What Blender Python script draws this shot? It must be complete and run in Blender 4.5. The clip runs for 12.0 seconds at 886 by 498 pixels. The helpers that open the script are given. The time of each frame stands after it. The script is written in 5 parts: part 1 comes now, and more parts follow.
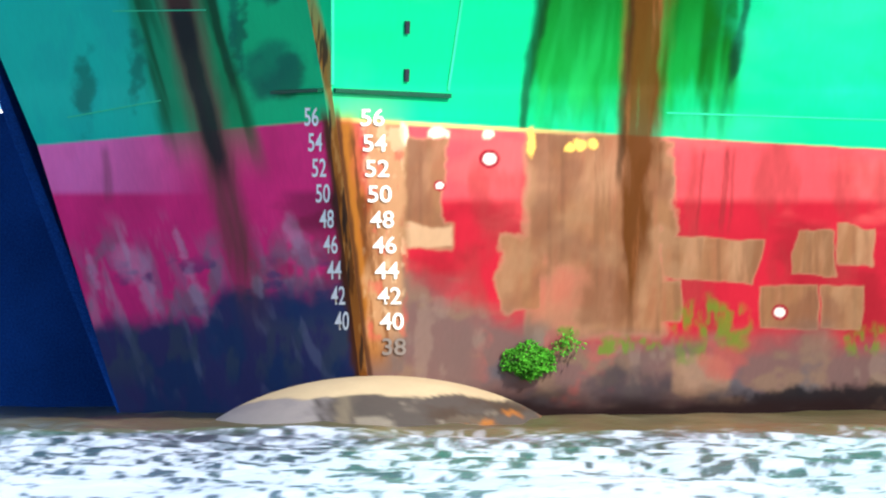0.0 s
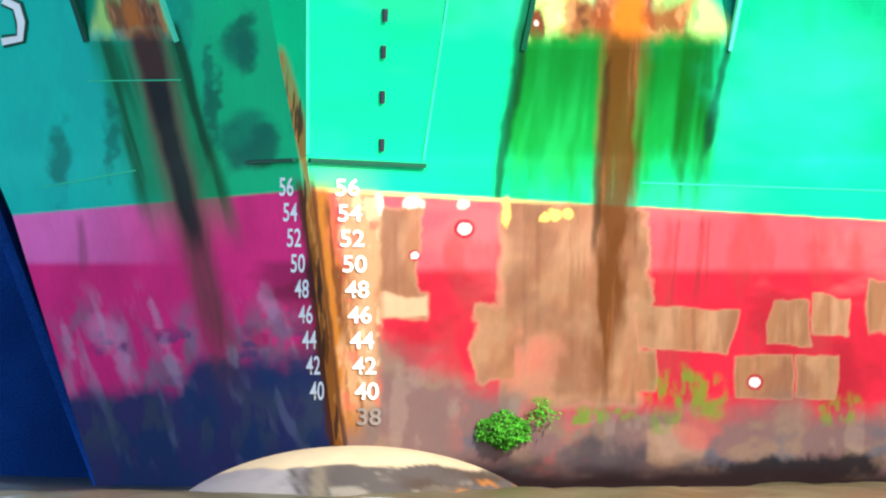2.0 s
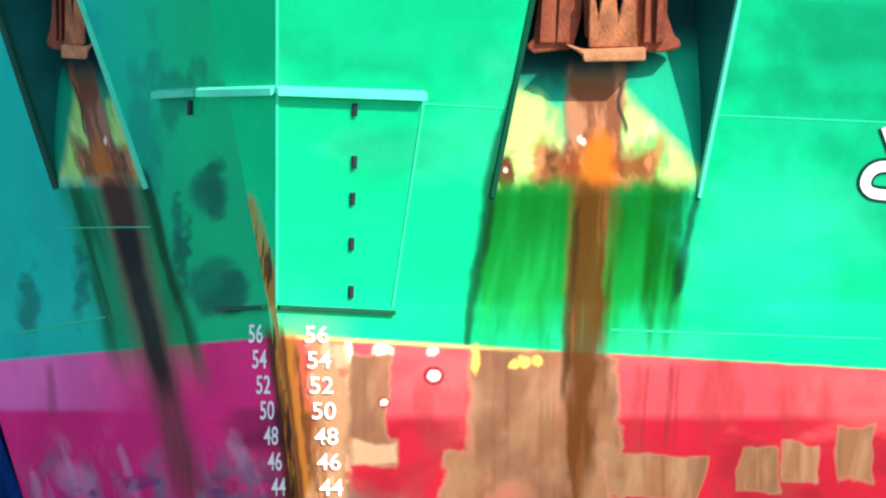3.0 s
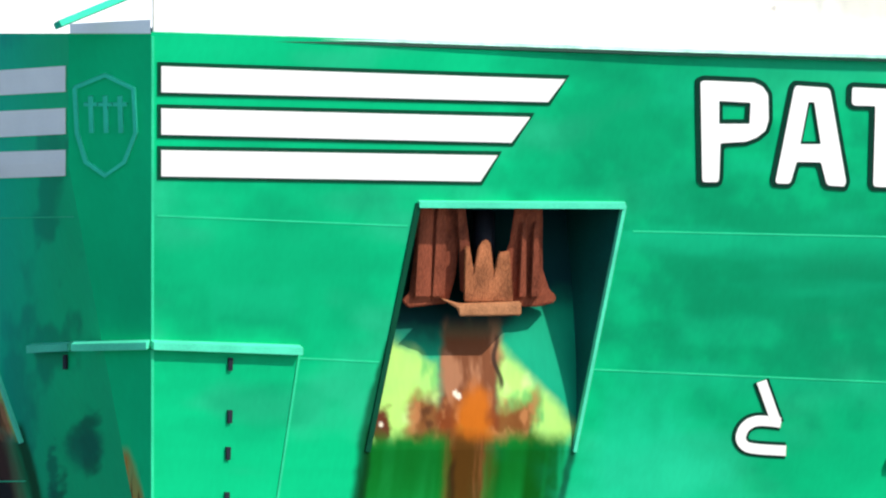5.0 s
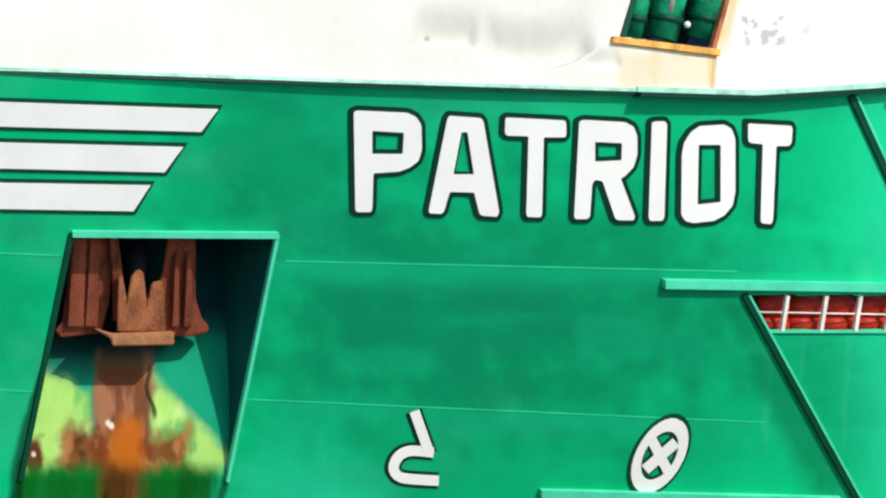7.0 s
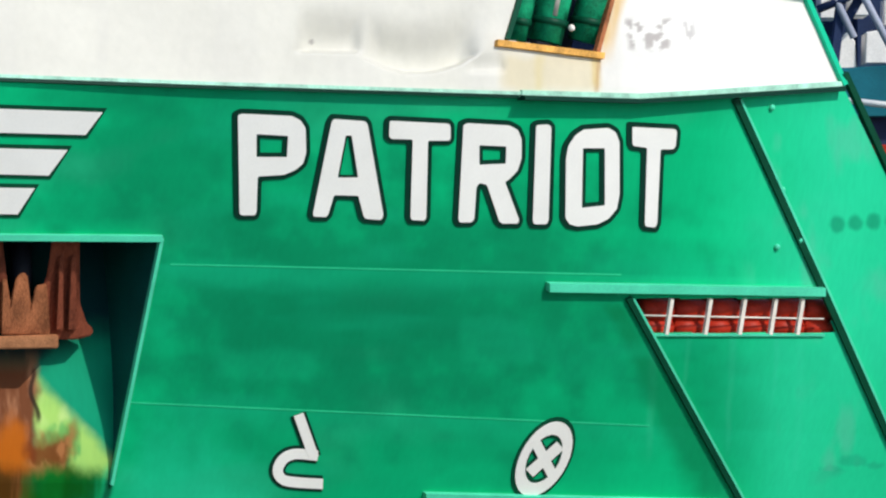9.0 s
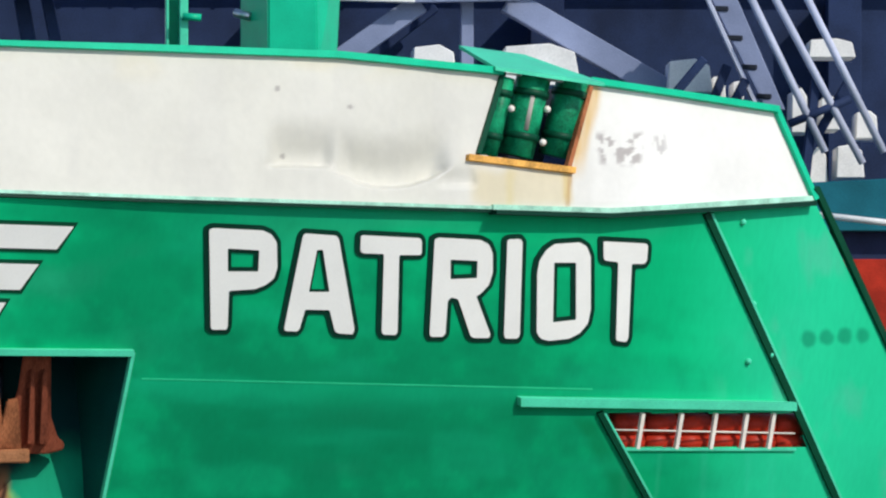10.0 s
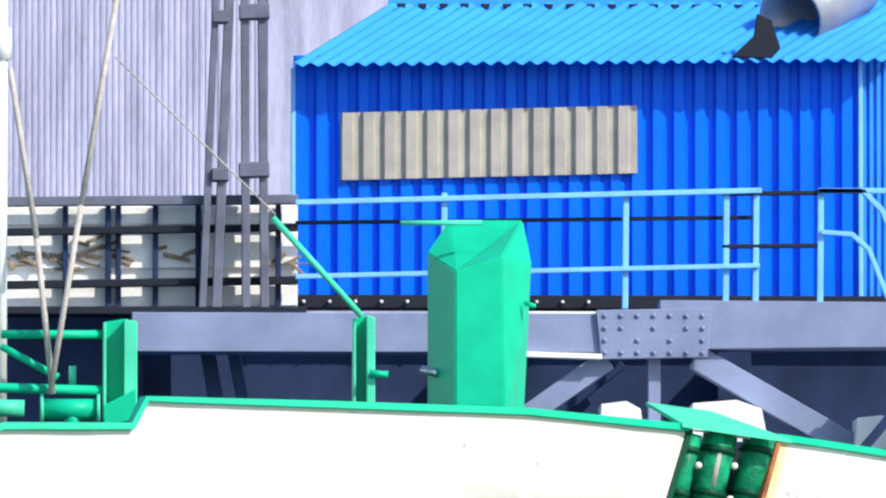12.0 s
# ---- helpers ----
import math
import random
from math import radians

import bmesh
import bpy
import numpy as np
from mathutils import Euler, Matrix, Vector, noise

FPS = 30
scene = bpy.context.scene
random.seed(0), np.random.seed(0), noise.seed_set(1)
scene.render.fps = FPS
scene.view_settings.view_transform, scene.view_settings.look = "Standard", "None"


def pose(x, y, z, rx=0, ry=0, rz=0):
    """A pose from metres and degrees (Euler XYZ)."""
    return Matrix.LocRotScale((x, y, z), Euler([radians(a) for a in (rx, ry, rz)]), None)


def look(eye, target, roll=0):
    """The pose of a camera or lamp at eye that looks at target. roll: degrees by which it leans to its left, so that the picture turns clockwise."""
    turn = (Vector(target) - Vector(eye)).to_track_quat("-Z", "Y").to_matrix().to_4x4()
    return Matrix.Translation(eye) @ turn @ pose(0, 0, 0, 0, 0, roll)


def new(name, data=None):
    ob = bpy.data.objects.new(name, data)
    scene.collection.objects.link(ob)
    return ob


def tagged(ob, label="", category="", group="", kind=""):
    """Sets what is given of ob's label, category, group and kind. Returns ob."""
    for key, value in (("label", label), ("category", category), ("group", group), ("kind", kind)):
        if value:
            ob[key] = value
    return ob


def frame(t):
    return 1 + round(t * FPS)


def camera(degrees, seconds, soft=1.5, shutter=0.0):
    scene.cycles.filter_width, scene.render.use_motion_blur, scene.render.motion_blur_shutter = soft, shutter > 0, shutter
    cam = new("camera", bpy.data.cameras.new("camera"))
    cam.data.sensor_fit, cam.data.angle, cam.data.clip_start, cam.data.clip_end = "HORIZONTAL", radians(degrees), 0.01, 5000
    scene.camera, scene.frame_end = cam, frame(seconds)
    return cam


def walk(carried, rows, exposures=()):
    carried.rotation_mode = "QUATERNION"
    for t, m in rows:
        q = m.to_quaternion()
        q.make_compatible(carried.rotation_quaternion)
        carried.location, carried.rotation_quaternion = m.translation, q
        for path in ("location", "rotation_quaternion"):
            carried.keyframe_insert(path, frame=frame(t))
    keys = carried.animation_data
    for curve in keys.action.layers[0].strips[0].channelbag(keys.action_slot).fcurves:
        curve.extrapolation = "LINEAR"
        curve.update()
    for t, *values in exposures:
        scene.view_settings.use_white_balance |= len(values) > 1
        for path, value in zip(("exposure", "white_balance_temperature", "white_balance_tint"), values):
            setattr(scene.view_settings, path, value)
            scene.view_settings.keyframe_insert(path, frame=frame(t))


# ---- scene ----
# ---- camera: a long lens on the river bank, swung up and along a moored ship's bow ----
EYE = 1.6
cam = camera(4.0, 12.0, soft=2.2)
walk(cam, [
    (0.0, pose(0, 0, EYE, 89.8590, 0, 0.0000)),
    (0.5, pose(0, 0, EYE, 89.9164, 0, -0.0250)),
    (1.0, pose(0, 0, EYE, 89.9667, 0, -0.0551)),
    (1.5, pose(0, 0, EYE, 90.0134, 0, -0.0669)),
    (2.0, pose(0, 0, EYE, 90.1747, 0, -0.1128)),
    (2.5, pose(0, 0, EYE, 90.4549, 0, -0.1817)),
    (3.0, pose(0, 0, EYE, 90.8385, 0, -0.2516)),
    (3.3, pose(0, 0, EYE, 91.0812, 0, -0.2986)),
    (3.5, pose(0, 0, EYE, 91.2412, 0, -0.3302)),
    (3.7, pose(0, 0, EYE, 91.3928, 0, -0.4081)),
    (5.3, pose(0, 0, EYE, 92.0665, 0, -0.9491)),
    (5.5, pose(0, 0, EYE, 92.1043, 0, -1.0660)),
    (6.0, pose(0, 0, EYE, 92.1155, 0, -1.4651)),
    (6.5, pose(0, 0, EYE, 92.1600, 0, -1.9790)),
    (7.0, pose(0, 0, EYE, 92.1221, 0, -2.3823)),
    (7.2, pose(0, 0, EYE, 92.0793, 0, -2.4724)),
    (8.8, pose(0, 0, EYE, 92.1163, 0, -2.8621)),
    (9.0, pose(0, 0, EYE, 92.1367, 0, -2.9055)),
    (9.5, pose(0, 0, EYE, 92.2401, 0, -2.9897)),
    (10.0, pose(0, 0, EYE, 92.6535, 0, -3.0356)),
    (10.5, pose(0, 0, EYE, 93.0873, 0, -2.9234)),
    (11.0, pose(0, 0, EYE, 93.5046, 0, -2.6592)),
    (11.5, pose(0, 0, EYE, 93.8351, 0, -2.4270)),
    (12.0, pose(0, 0, EYE, 94.2651, 0, -2.1896)),
], exposures=[(0.0, 1.27), (1.0, 1.33), (1.5, 1.45), (2.0, 1.62), (2.5, 1.5), (3.5, 1.2), (5.3, 0.5), (7.0, 0.2), (9.0, 0.0), (9.6, -0.05), (10.5, -0.17), (11.5, 0.08), (12.0, 0.5)])

# ---- world and sun ----
SUN_AZ, SUN_EL = 46.0, 37.0   # degrees to the right of the way back to the viewer, and up
world = bpy.data.worlds.new("world")
scene.world = world
world.use_nodes = True
wn = world.node_tree.nodes
sky = wn.new("ShaderNodeTexSky")
sky.sky_type, sky.sun_disc = "NISHITA", False
sky.sun_elevation, sky.sun_rotation = radians(SUN_EL), radians(180 - SUN_AZ)
sky.air_density, sky.dust_density, sky.ozone_density = 1.0, 0.7, 3.0
wn["Background"].inputs["Strength"].default_value = 0.15
world.node_tree.links.new(sky.outputs[0], wn["Background"].inputs["Color"])
sun = new("sun", bpy.data.lights.new("sun", "SUN"))
sun.data.energy, sun.data.angle, sun.data.color = 3.2, radians(0.6), (1.0, 0.95, 0.88)
sdir = Vector((math.sin(radians(SUN_AZ)) * math.cos(radians(SUN_EL)), -math.cos(radians(SUN_AZ)) * math.cos(radians(SUN_EL)), math.sin(radians(SUN_EL))))
sun.matrix_world = look(sdir * 300, (0, 0, 0))

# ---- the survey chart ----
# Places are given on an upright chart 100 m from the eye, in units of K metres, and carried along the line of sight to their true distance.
K = 0.0044541


def at(u, v, d=100.0):
    x, z = (u - 784) * K, 1.354 + (441 - v) * K - EYE
    return Vector((x * d / 100, d, EYE + z * d / 100))


# ---- materials ----
def mat(name, color, rough=0.5, metal=0.0, var=0.15, scale=3.0, bump=0.005, grain=60.0, attr=False, spec=0.16, streak=0.0):
    m = bpy.data.materials.new(name)
    m.use_nodes = True
    n, l = m.node_tree.nodes, m.node_tree.links
    b = n["Principled BSDF"]
    b.inputs["Roughness"].default_value, b.inputs["Metallic"].default_value = rough, metal
    b.inputs["Specular IOR Level"].default_value = spec
    tc = n.new("ShaderNodeTexCoord")
    big = n.new("ShaderNodeTexNoise")
    big.inputs["Scale"].default_value, big.inputs["Detail"].default_value = scale, 6
    fine = n.new("ShaderNodeTexNoise")
    fine.inputs["Scale"].default_value, fine.inputs["Detail"].default_value = grain, 3
    mp = n.new("ShaderNodeMapping")
    mp.inputs["Scale"].default_value = (1, 1, 1 - streak)
    l.new(tc.outputs["Object"], mp.inputs["Vector"])
    l.new(mp.outputs[0], big.inputs["Vector"])
    l.new(mp.outputs[0], fine.inputs["Vector"])
    add = n.new("ShaderNodeMath")
    add.operation = "MULTIPLY_ADD"
    l.new(fine.outputs[0], add.inputs[0])
    add.inputs[1].default_value = 0.5
    l.new(big.outputs[0], add.inputs[2])
    rng = n.new("ShaderNodeMapRange")
    l.new(add.outputs[0], rng.inputs[0])
    rng.inputs[1].default_value, rng.inputs[2].default_value = 0.52, 0.98
    rng.inputs[3].default_value, rng.inputs[4].default_value = 1 - var, 1 + var
    mul = n.new("ShaderNodeVectorMath")
    mul.operation = "SCALE"
    if attr:
        a = n.new("ShaderNodeAttribute")
        a.attribute_name = "paint"
        l.new(a.outputs["Color"], mul.inputs[0])
    else:
        mul.inputs[0].default_value = color
    l.new(rng.outputs[0], mul.inputs["Scale"])
    l.new(mul.outputs[0], b.inputs["Base Color"])
    rr = n.new("ShaderNodeMapRange")
    l.new(big.outputs[0], rr.inputs[0])
    rr.inputs[3].default_value, rr.inputs[4].default_value = max(0.02, rough - 0.12), min(1, rough + 0.15)
    l.new(rr.outputs[0], b.inputs["Roughness"])
    bp = n.new("ShaderNodeBump")
    bp.inputs["Strength"].default_value, bp.inputs["Distance"].default_value = 0.5, bump
    l.new(add.outputs[0], bp.inputs["Height"])
    l.new(bp.outputs[0], b.inputs["Normal"])
    return m


GREEN = (0.002, 0.475, 0.185)
M_HULL = mat("hull_paint", None, 0.55, attr=True, var=0.07, scale=1.1, bump=0.003, grain=24, streak=0.7, spec=0.06)
M_GREEN = mat("green_paint", (0.005, 0.52, 0.28), 0.4, var=0.12, scale=4)
M_DKGREEN = mat("dark_green_paint", (0.001, 0.060, 0.028), 0.45)
M_SEAM = mat("seam_paint", (0.025, 0.55, 0.26), 0.45)
M_PALEGREEN = mat("pale_green_edge", (0.08, 0.66, 0.40), 0.4)
M_WHITE = mat("white_paint", (0.87, 0.86, 0.80), 0.45, var=0.05, scale=2, bump=0.003)
M_BULWARK = mat("bulwark_paint", None, 0.5, attr=True, var=0.05, scale=1.3, bump=0.004, grain=14)
M_RUST = mat("rusty_iron", (0.20, 0.052, 0.026), 0.85, var=0.5, scale=5, bump=0.03, streak=0.8)
M_RUSTLT = mat("ochre_rust", (0.34, 0.12, 0.05), 0.85, var=0.5, scale=7, bump=0.04, streak=0.6)
M_DARK = mat("dark_steel", (0.018, 0.022, 0.032), 0.6)
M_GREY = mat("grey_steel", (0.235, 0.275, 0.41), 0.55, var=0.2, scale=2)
# darker, bluer copy of the grey steel that carries the bridge's shade
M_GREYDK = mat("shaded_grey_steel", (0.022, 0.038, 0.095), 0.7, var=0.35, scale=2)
M_BLUE = mat("blue_sheet", (0.001, 0.15, 0.86), 0.4, var=0.1, scale=1.5, bump=0.006)
M_ROOF = mat("light_blue_sheet", (0.045, 0.33, 0.93), 0.4, var=0.1, scale=1.5, bump=0.006)
M_BEIGE = mat("beige_plastic_sheet", (0.42, 0.39, 0.34), 0.4, var=0.15, scale=5)
M_RAIL = mat("pale_blue_rail", (0.22, 0.55, 0.95), 0.45)
M_SHED = mat("grey_shed_sheet", (0.46, 0.455, 0.57), 0.6, var=0.3, scale=5, streak=0.9)
M_PALE = mat("pale_boards", (0.88, 0.86, 0.82), 0.7, var=0.18, scale=2)
M_ROPE = mat("pale_rope", (0.50, 0.45, 0.40), 0.9, var=0.2, scale=20)
M_RED = mat("red_enamel", (0.46, 0.030, 0.012), 0.45, var=0.3, scale=5)
M_TEAL = mat("teal_paint", (0.01, 0.13, 0.17), 0.45, var=0.3, scale=2)
M_WEED = mat("water_weed", (0.045, 0.23, 0.012), 0.8, var=0.5, scale=15)
M_SILVER = mat("bright_metal", (0.55, 0.56, 0.58), 0.25, metal=0.9, var=0.1)
# navy base dark enough to hold the shade beside the ship
M_QUAY = mat("navy_shade", (0.007, 0.045, 0.20), 0.9, var=0.6, scale=0.5, bump=0.04, spec=0.02)


# ---- mesh helpers ----
def part(name, bm, material, parent=None, label="", smooth=False):
    me = bpy.data.meshes.new(name)
    bm.normal_update()
    bm.to_mesh(me)
    bm.free()
    if smooth:
        for p in me.polygons:
            p.use_smooth = True
    me.materials.append(material)
    ob = new(name, me)
    if parent:
        ob.parent = parent
    if label:
        ob["label"] = label
    return ob


def empty(name):
    return new(name)


def add_box(bm, c0, c1, c2, c3, thick):
    """A board through four corners, thickened by the vector thick."""
    a = [bm.verts.new(c) for c in (c0, c1, c2, c3)]
    b = [bm.verts.new(Vector(c) + thick) for c in (c0, c1, c2, c3)]
    bm.faces.new(a[::-1])
    bm.faces.new(b)
    for i in range(4):
        j = (i + 1) % 4
        bm.faces.new((a[i], a[j], b[j], b[i]))


def add_bar(bm, p, q, r, n=8, r2=None):
    """A round bar from p to q."""
    p, q = Vector(p), Vector(q)
    w = (q - p).normalized()
    s = w.orthogonal().normalized()
    t = w.cross(s)
    r2 = r if r2 is None else r2
    ra, rb = [], []
    for i in range(n):
        c = s * math.cos(2 * math.pi * i / n) + t * math.sin(2 * math.pi * i / n)
        ra.append(bm.verts.new(p + c * r))
        rb.append(bm.verts.new(q + c * r2))
    for i in range(n):
        j = (i + 1) % n
        bm.faces.new((ra[i], ra[j], rb[j], rb[i]))
    bm.faces.new(ra[::-1])
    bm.faces.new(rb)


def fix(bm):
    bmesh.ops.recalc_face_normals(bm, faces=bm.faces)
    return bm


def board(name, corners, d, thick, material, parent=None, label=""):
    """An upright plate: chart corners at distance d, thick metres deep."""
    bm = bmesh.new()
    pts = [at(u, v, d) for u, v in corners]
    a = [bm.verts.new(p) for p in pts]
    b = [bm.verts.new(p + Vector((0, thick, 0))) for p in pts]
    bm.faces.new(a)
    bm.faces.new(b[::-1])
    for i in range(len(a)):
        j = (i + 1) % len(a)
        bm.faces.new((a[i], b[i], b[j], a[j]))
    fix(bm)
    bmesh.ops.bevel(bm, geom=bm.edges, offset=min(0.008, thick * 0.2), segments=1, affect="EDGES")
    return part(name, bm, material, parent, label)


def rod(name, u0, v0, d0, u1, v1, d1, r, material, parent=None, label=""):
    bm = bmesh.new()
    add_bar(bm, at(u0, v0, d0), at(u1, v1, d1), r)
    return part(name, bm, material, parent, label, smooth=True)


def beam(name, u0, v0, u1, v1, w, d, depth, material, parent=None, label=""):
    """A square bar lying in an upright plane, w chart units wide."""
    du, dv = u1 - u0, v1 - v0
    ln = math.hypot(du, dv)
    nu, nv = -dv / ln * w / 2, du / ln * w / 2
    return board(name, [(u0 + nu, v0 + nv), (u1 + nu, v1 + nv), (u1 - nu, v1 - nv), (u0 - nu, v0 - nv)], d, depth, material, parent, label)


# ---- soft random fields for paint wear ----
def field(u, v, su, sv, seed, octaves=4):
    u, v = np.asarray(u, float) / su, np.asarray(v, float) / sv
    out, amp, tot = np.zeros(np.broadcast(u, v).shape), 1.0, 0.0
    for o in range(octaves):
        iu, iv = np.floor(u).astype(np.int64), np.floor(v).astype(np.int64)
        fu, fv = u - iu, v - iv
        fu, fv = fu * fu * (3 - 2 * fu), fv * fv * (3 - 2 * fv)

        def h(a, b):
            k = (a * 374761393 + b * 668265263 + (seed + o) * 2147483647) & 0xFFFFFFFF
            k = ((k ^ (k >> 13)) * 1274126177) & 0xFFFFFFFF
            return ((k ^ (k >> 16)) & 0xFFFF) / 65535.0
        out = out + amp * ((h(iu, iv) * (1 - fu) + h(iu + 1, iv) * fu) * (1 - fv) + (h(iu, iv + 1) * (1 - fu) + h(iu + 1, iv + 1) * fu) * fv)
        tot += amp
        u, v, amp = u * 2, v * 2, amp * 0.5
    return out / tot


def step(x, a, b):
    t = np.clip((x - a) / (b - a), 0, 1)
    return t * t * (3 - 2 * t)


def mix(c, col, m):
    m = np.clip(m, 0, 1)[..., None]
    return c * (1 - m) + np.array(col) * m


# ---- the bow's form ----
def edge_u(v):
    """The chart column of the stem's sunlit edge."""
    v = np.asarray(v, float)
    return 586 + np.where(v > 150, (v - 150) * 0.125, 0)


def knuckle_u(v):
    """The chart column of the stem facet's shaded edge: the facet narrows to the stem bar."""
    v = np.asarray(v, float)
    return edge_u(v) - np.where(v < 150, 14 + 132 * np.clip((150 - v) / 692, 0, 1) ** 1.0, 14 - 0.0 * v)


def stem_d(v):
    v = np.asarray(v, float)
    return 100 - 1.7 * np.clip((160 - v) / 940, 0, 1.3) ** 1.25 + 0.8 * np.clip((v - 160) / 500, 0, 1.2) ** 1.5


def port_d(u, v):
    v = np.asarray(v, float)
    a = (np.asarray(u, float) - edge_u(v)) * K
    flare = 1.7 * np.clip((160 - v) / 940, 0, 1.3) ** 1.25
    return stem_d(v) + flare * np.clip(0.1 * (a - 6.2 + np.sqrt((a - 6.2) ** 2 + 2.0)), 0, 0.85) + a * (0.43 + 0.11 * ((v + 300) / 1000 + np.sqrt(((v + 300) / 1000) ** 2 + 0.05))) + 0.012 * a * a


def facet_d(u, v):
    return stem_d(v) + (edge_u(v) - np.asarray(u, float)) * K * 0.55


def star_d(u, v):
    k = knuckle_u(v)
    return facet_d(k, v) + (k - np.asarray(u, float)) * K * 2.1


def on(dist, u, v, off=0.0):
    """A point on the shell whose distance is dist(u, v), off metres proud of it."""
    p = at(u, v, float(dist(u, v)))
    if not off:
        return p
    e = 4.0
    tu = at(u + e, v, float(dist(u + e, v))) - at(u - e, v, float(dist(u - e, v)))
    tv = at(u, v - e, float(dist(u, v - e))) - at(u, v + e, float(dist(u, v + e)))
    n = tu.cross(tv).normalized()
    if n.y > 0:
        n = -n
    return p + n * off


def shell(name, dist, us, vs, colour, material, parent, label, hole=None, vmap=None):
    """A plated surface: us is a function (v, 0..1) for the columns, vs the rows."""
    s = np.linspace(0, 1, us[1]) if isinstance(us[1], int) else us[1]
    V, S = np.meshgrid(vs, s, indexing="ij")
    U = us[0](V, S)
    if vmap:
        V = vmap(U, V)
    D = dist(U, V)
    X, Z = (U - 784) * K * D / 100, EYE + (1.354 + (441 - V) * K - EYE) * D / 100
    co = np.stack([X, D, Z], -1).reshape(-1, 3)
    nv, nu = V.shape
    i = np.arange(nv * nu).reshape(nv, nu)
    f = np.stack([i[1:, :-1], i[1:, 1:], i[:-1, 1:], i[:-1, :-1]], -1).reshape(-1, 4)
    if hole is not None:
        uc = (U[1:, :-1] + U[:-1, 1:]) / 2
        vc = (V[1:, :-1] + V[:-1, 1:]) / 2
        f = f[~hole(uc, vc).reshape(-1)]
    me = bpy.data.meshes.new(name)
    me.from_pydata(co.tolist(), [], f.tolist())
    c = np.ones((nv * nu, 4))
    c[:, :3] = np.clip(colour(U, V), 0.002, 0.9).reshape(-1, 3)
    a = me.attributes.new("paint", "FLOAT_COLOR", "POINT")
    a.data.foreach_set("color", c.reshape(-1))
    me.polygons.foreach_set("use_smooth", [True] * len(me.polygons))
    me.materials.append(material)
    ob = new(name, me)
    ob.parent = parent
    if label:
        ob["label"] = label
    return ob


def grow(loop, g):
    """The outline moved outwards by g (loops run one way round)."""
    n, out = len(loop), []
    area = sum(loop[i][0] * loop[(i + 1) % n][1] - loop[(i + 1) % n][0] * loop[i][1] for i in range(n))
    sg = 1 if area > 0 else -1
    for i in range(n):
        (ax, ay), (bx, by), (cx, cy) = loop[i - 1], loop[i], loop[(i + 1) % n]
        d1, d2 = Vector((bx - ax, by - ay)).normalized(), Vector((cx - bx, cy - by)).normalized()
        n1, n2 = Vector((d1.y, -d1.x)) * sg, Vector((d2.y, -d2.x)) * sg
        m = (n1 + n2)
        m = m / max(0.35, m.length_squared) * 2
        out.append((bx + m.x * g, by + m.y * g))
    return out


def soften(loop, r):
    """The outline with its corners cut round."""
    n, out = len(loop), []
    for i in range(n):
        a, b, c = (Vector(loop[i - 1]), Vector(loop[i]), Vector(loop[(i + 1) % n]))
        ra, rc = min(r, (a - b).length * 0.4), min(r, (c - b).length * 0.4)
        p, q = b + (a - b).normalized() * ra, b + (c - b).normalized() * rc
        mid = (p + q) / 2 * 0.45 + b * 0.55
        out += [tuple(p), tuple(mid), tuple(q)]
    return out


def plate(name, loops, dist, off, thick, material, parent, label=""):
    """A flat-cut piece laid on the shell: outline loops (first outer, then holes) on the chart."""
    cut = bmesh.new()
    rims = []
    for lp in loops:
        ring_v = [cut.verts.new((x, y, 0)) for x, y in lp]
        rims += [cut.edges.new((ring_v[k - 1], ring_v[k])) for k in range(len(ring_v))]
    cut.verts.index_update()
    bmesh.ops.triangle_fill(cut, use_beauty=True, edges=rims)
    tris = [[v.index for v in f.verts] for f in cut.faces]
    cut.free()
    flat = [p for lp in loops for p in lp]
    bm = bmesh.new()
    top = [bm.verts.new(on(dist, x, y, off + thick)) for x, y in flat]
    bot = [bm.verts.new(on(dist, x, y, off)) for x, y in flat]
    for t in tris:
        try:
            bm.faces.new([top[i] for i in t])
        except ValueError:
            pass
    k = 0
    for lp in loops:
        for i in range(len(lp)):
            j = (i + 1) % len(lp)
            bm.faces.new((top[k + i], top[k + j], bot[k + j], bot[k + i]))
        k += len(lp)
    return part(name, fix(bm), material, parent, label)


def strip(name, pts, w, dist, off, thick, material, parent, label=""):
    """A narrow bar laid along chart points on the shell."""
    line = []
    for (a, b), (c, d) in zip(pts, pts[1:]):
        m = max(1, int(math.hypot(c - a, d - b) / 60))
        line += [(a + (c - a) * i / m, b + (d - b) * i / m) for i in range(m)]
    line.append(pts[-1])
    L, R = [], []
    for i, (a, b) in enumerate(line):
        (p, q), (r, s) = line[max(0, i - 1)], line[min(len(line) - 1, i + 1)]
        ln = math.hypot(r - p, s - q)
        nx, ny = -(s - q) / ln * w / 2, (r - p) / ln * w / 2
        L.append((a + nx, b + ny))
        R.append((a - nx, b - ny))
    bm = bmesh.new()
    rows = [[bm.verts.new(on(dist, *l, off)), bm.verts.new(on(dist, *l, off + thick)), bm.verts.new(on(dist, *r, off + thick)), bm.verts.new(on(dist, *r, off))] for l, r in zip(L, R)]
    for a, b in zip(rows, rows[1:]):
        for i in range(4):
            bm.faces.new((a[i], a[(i + 1) % 4], b[(i + 1) % 4], b[i]))
    bm.faces.new(rows[0])
    bm.faces.new(rows[-1][::-1])
    return part(name, fix(bm), material, parent, label)


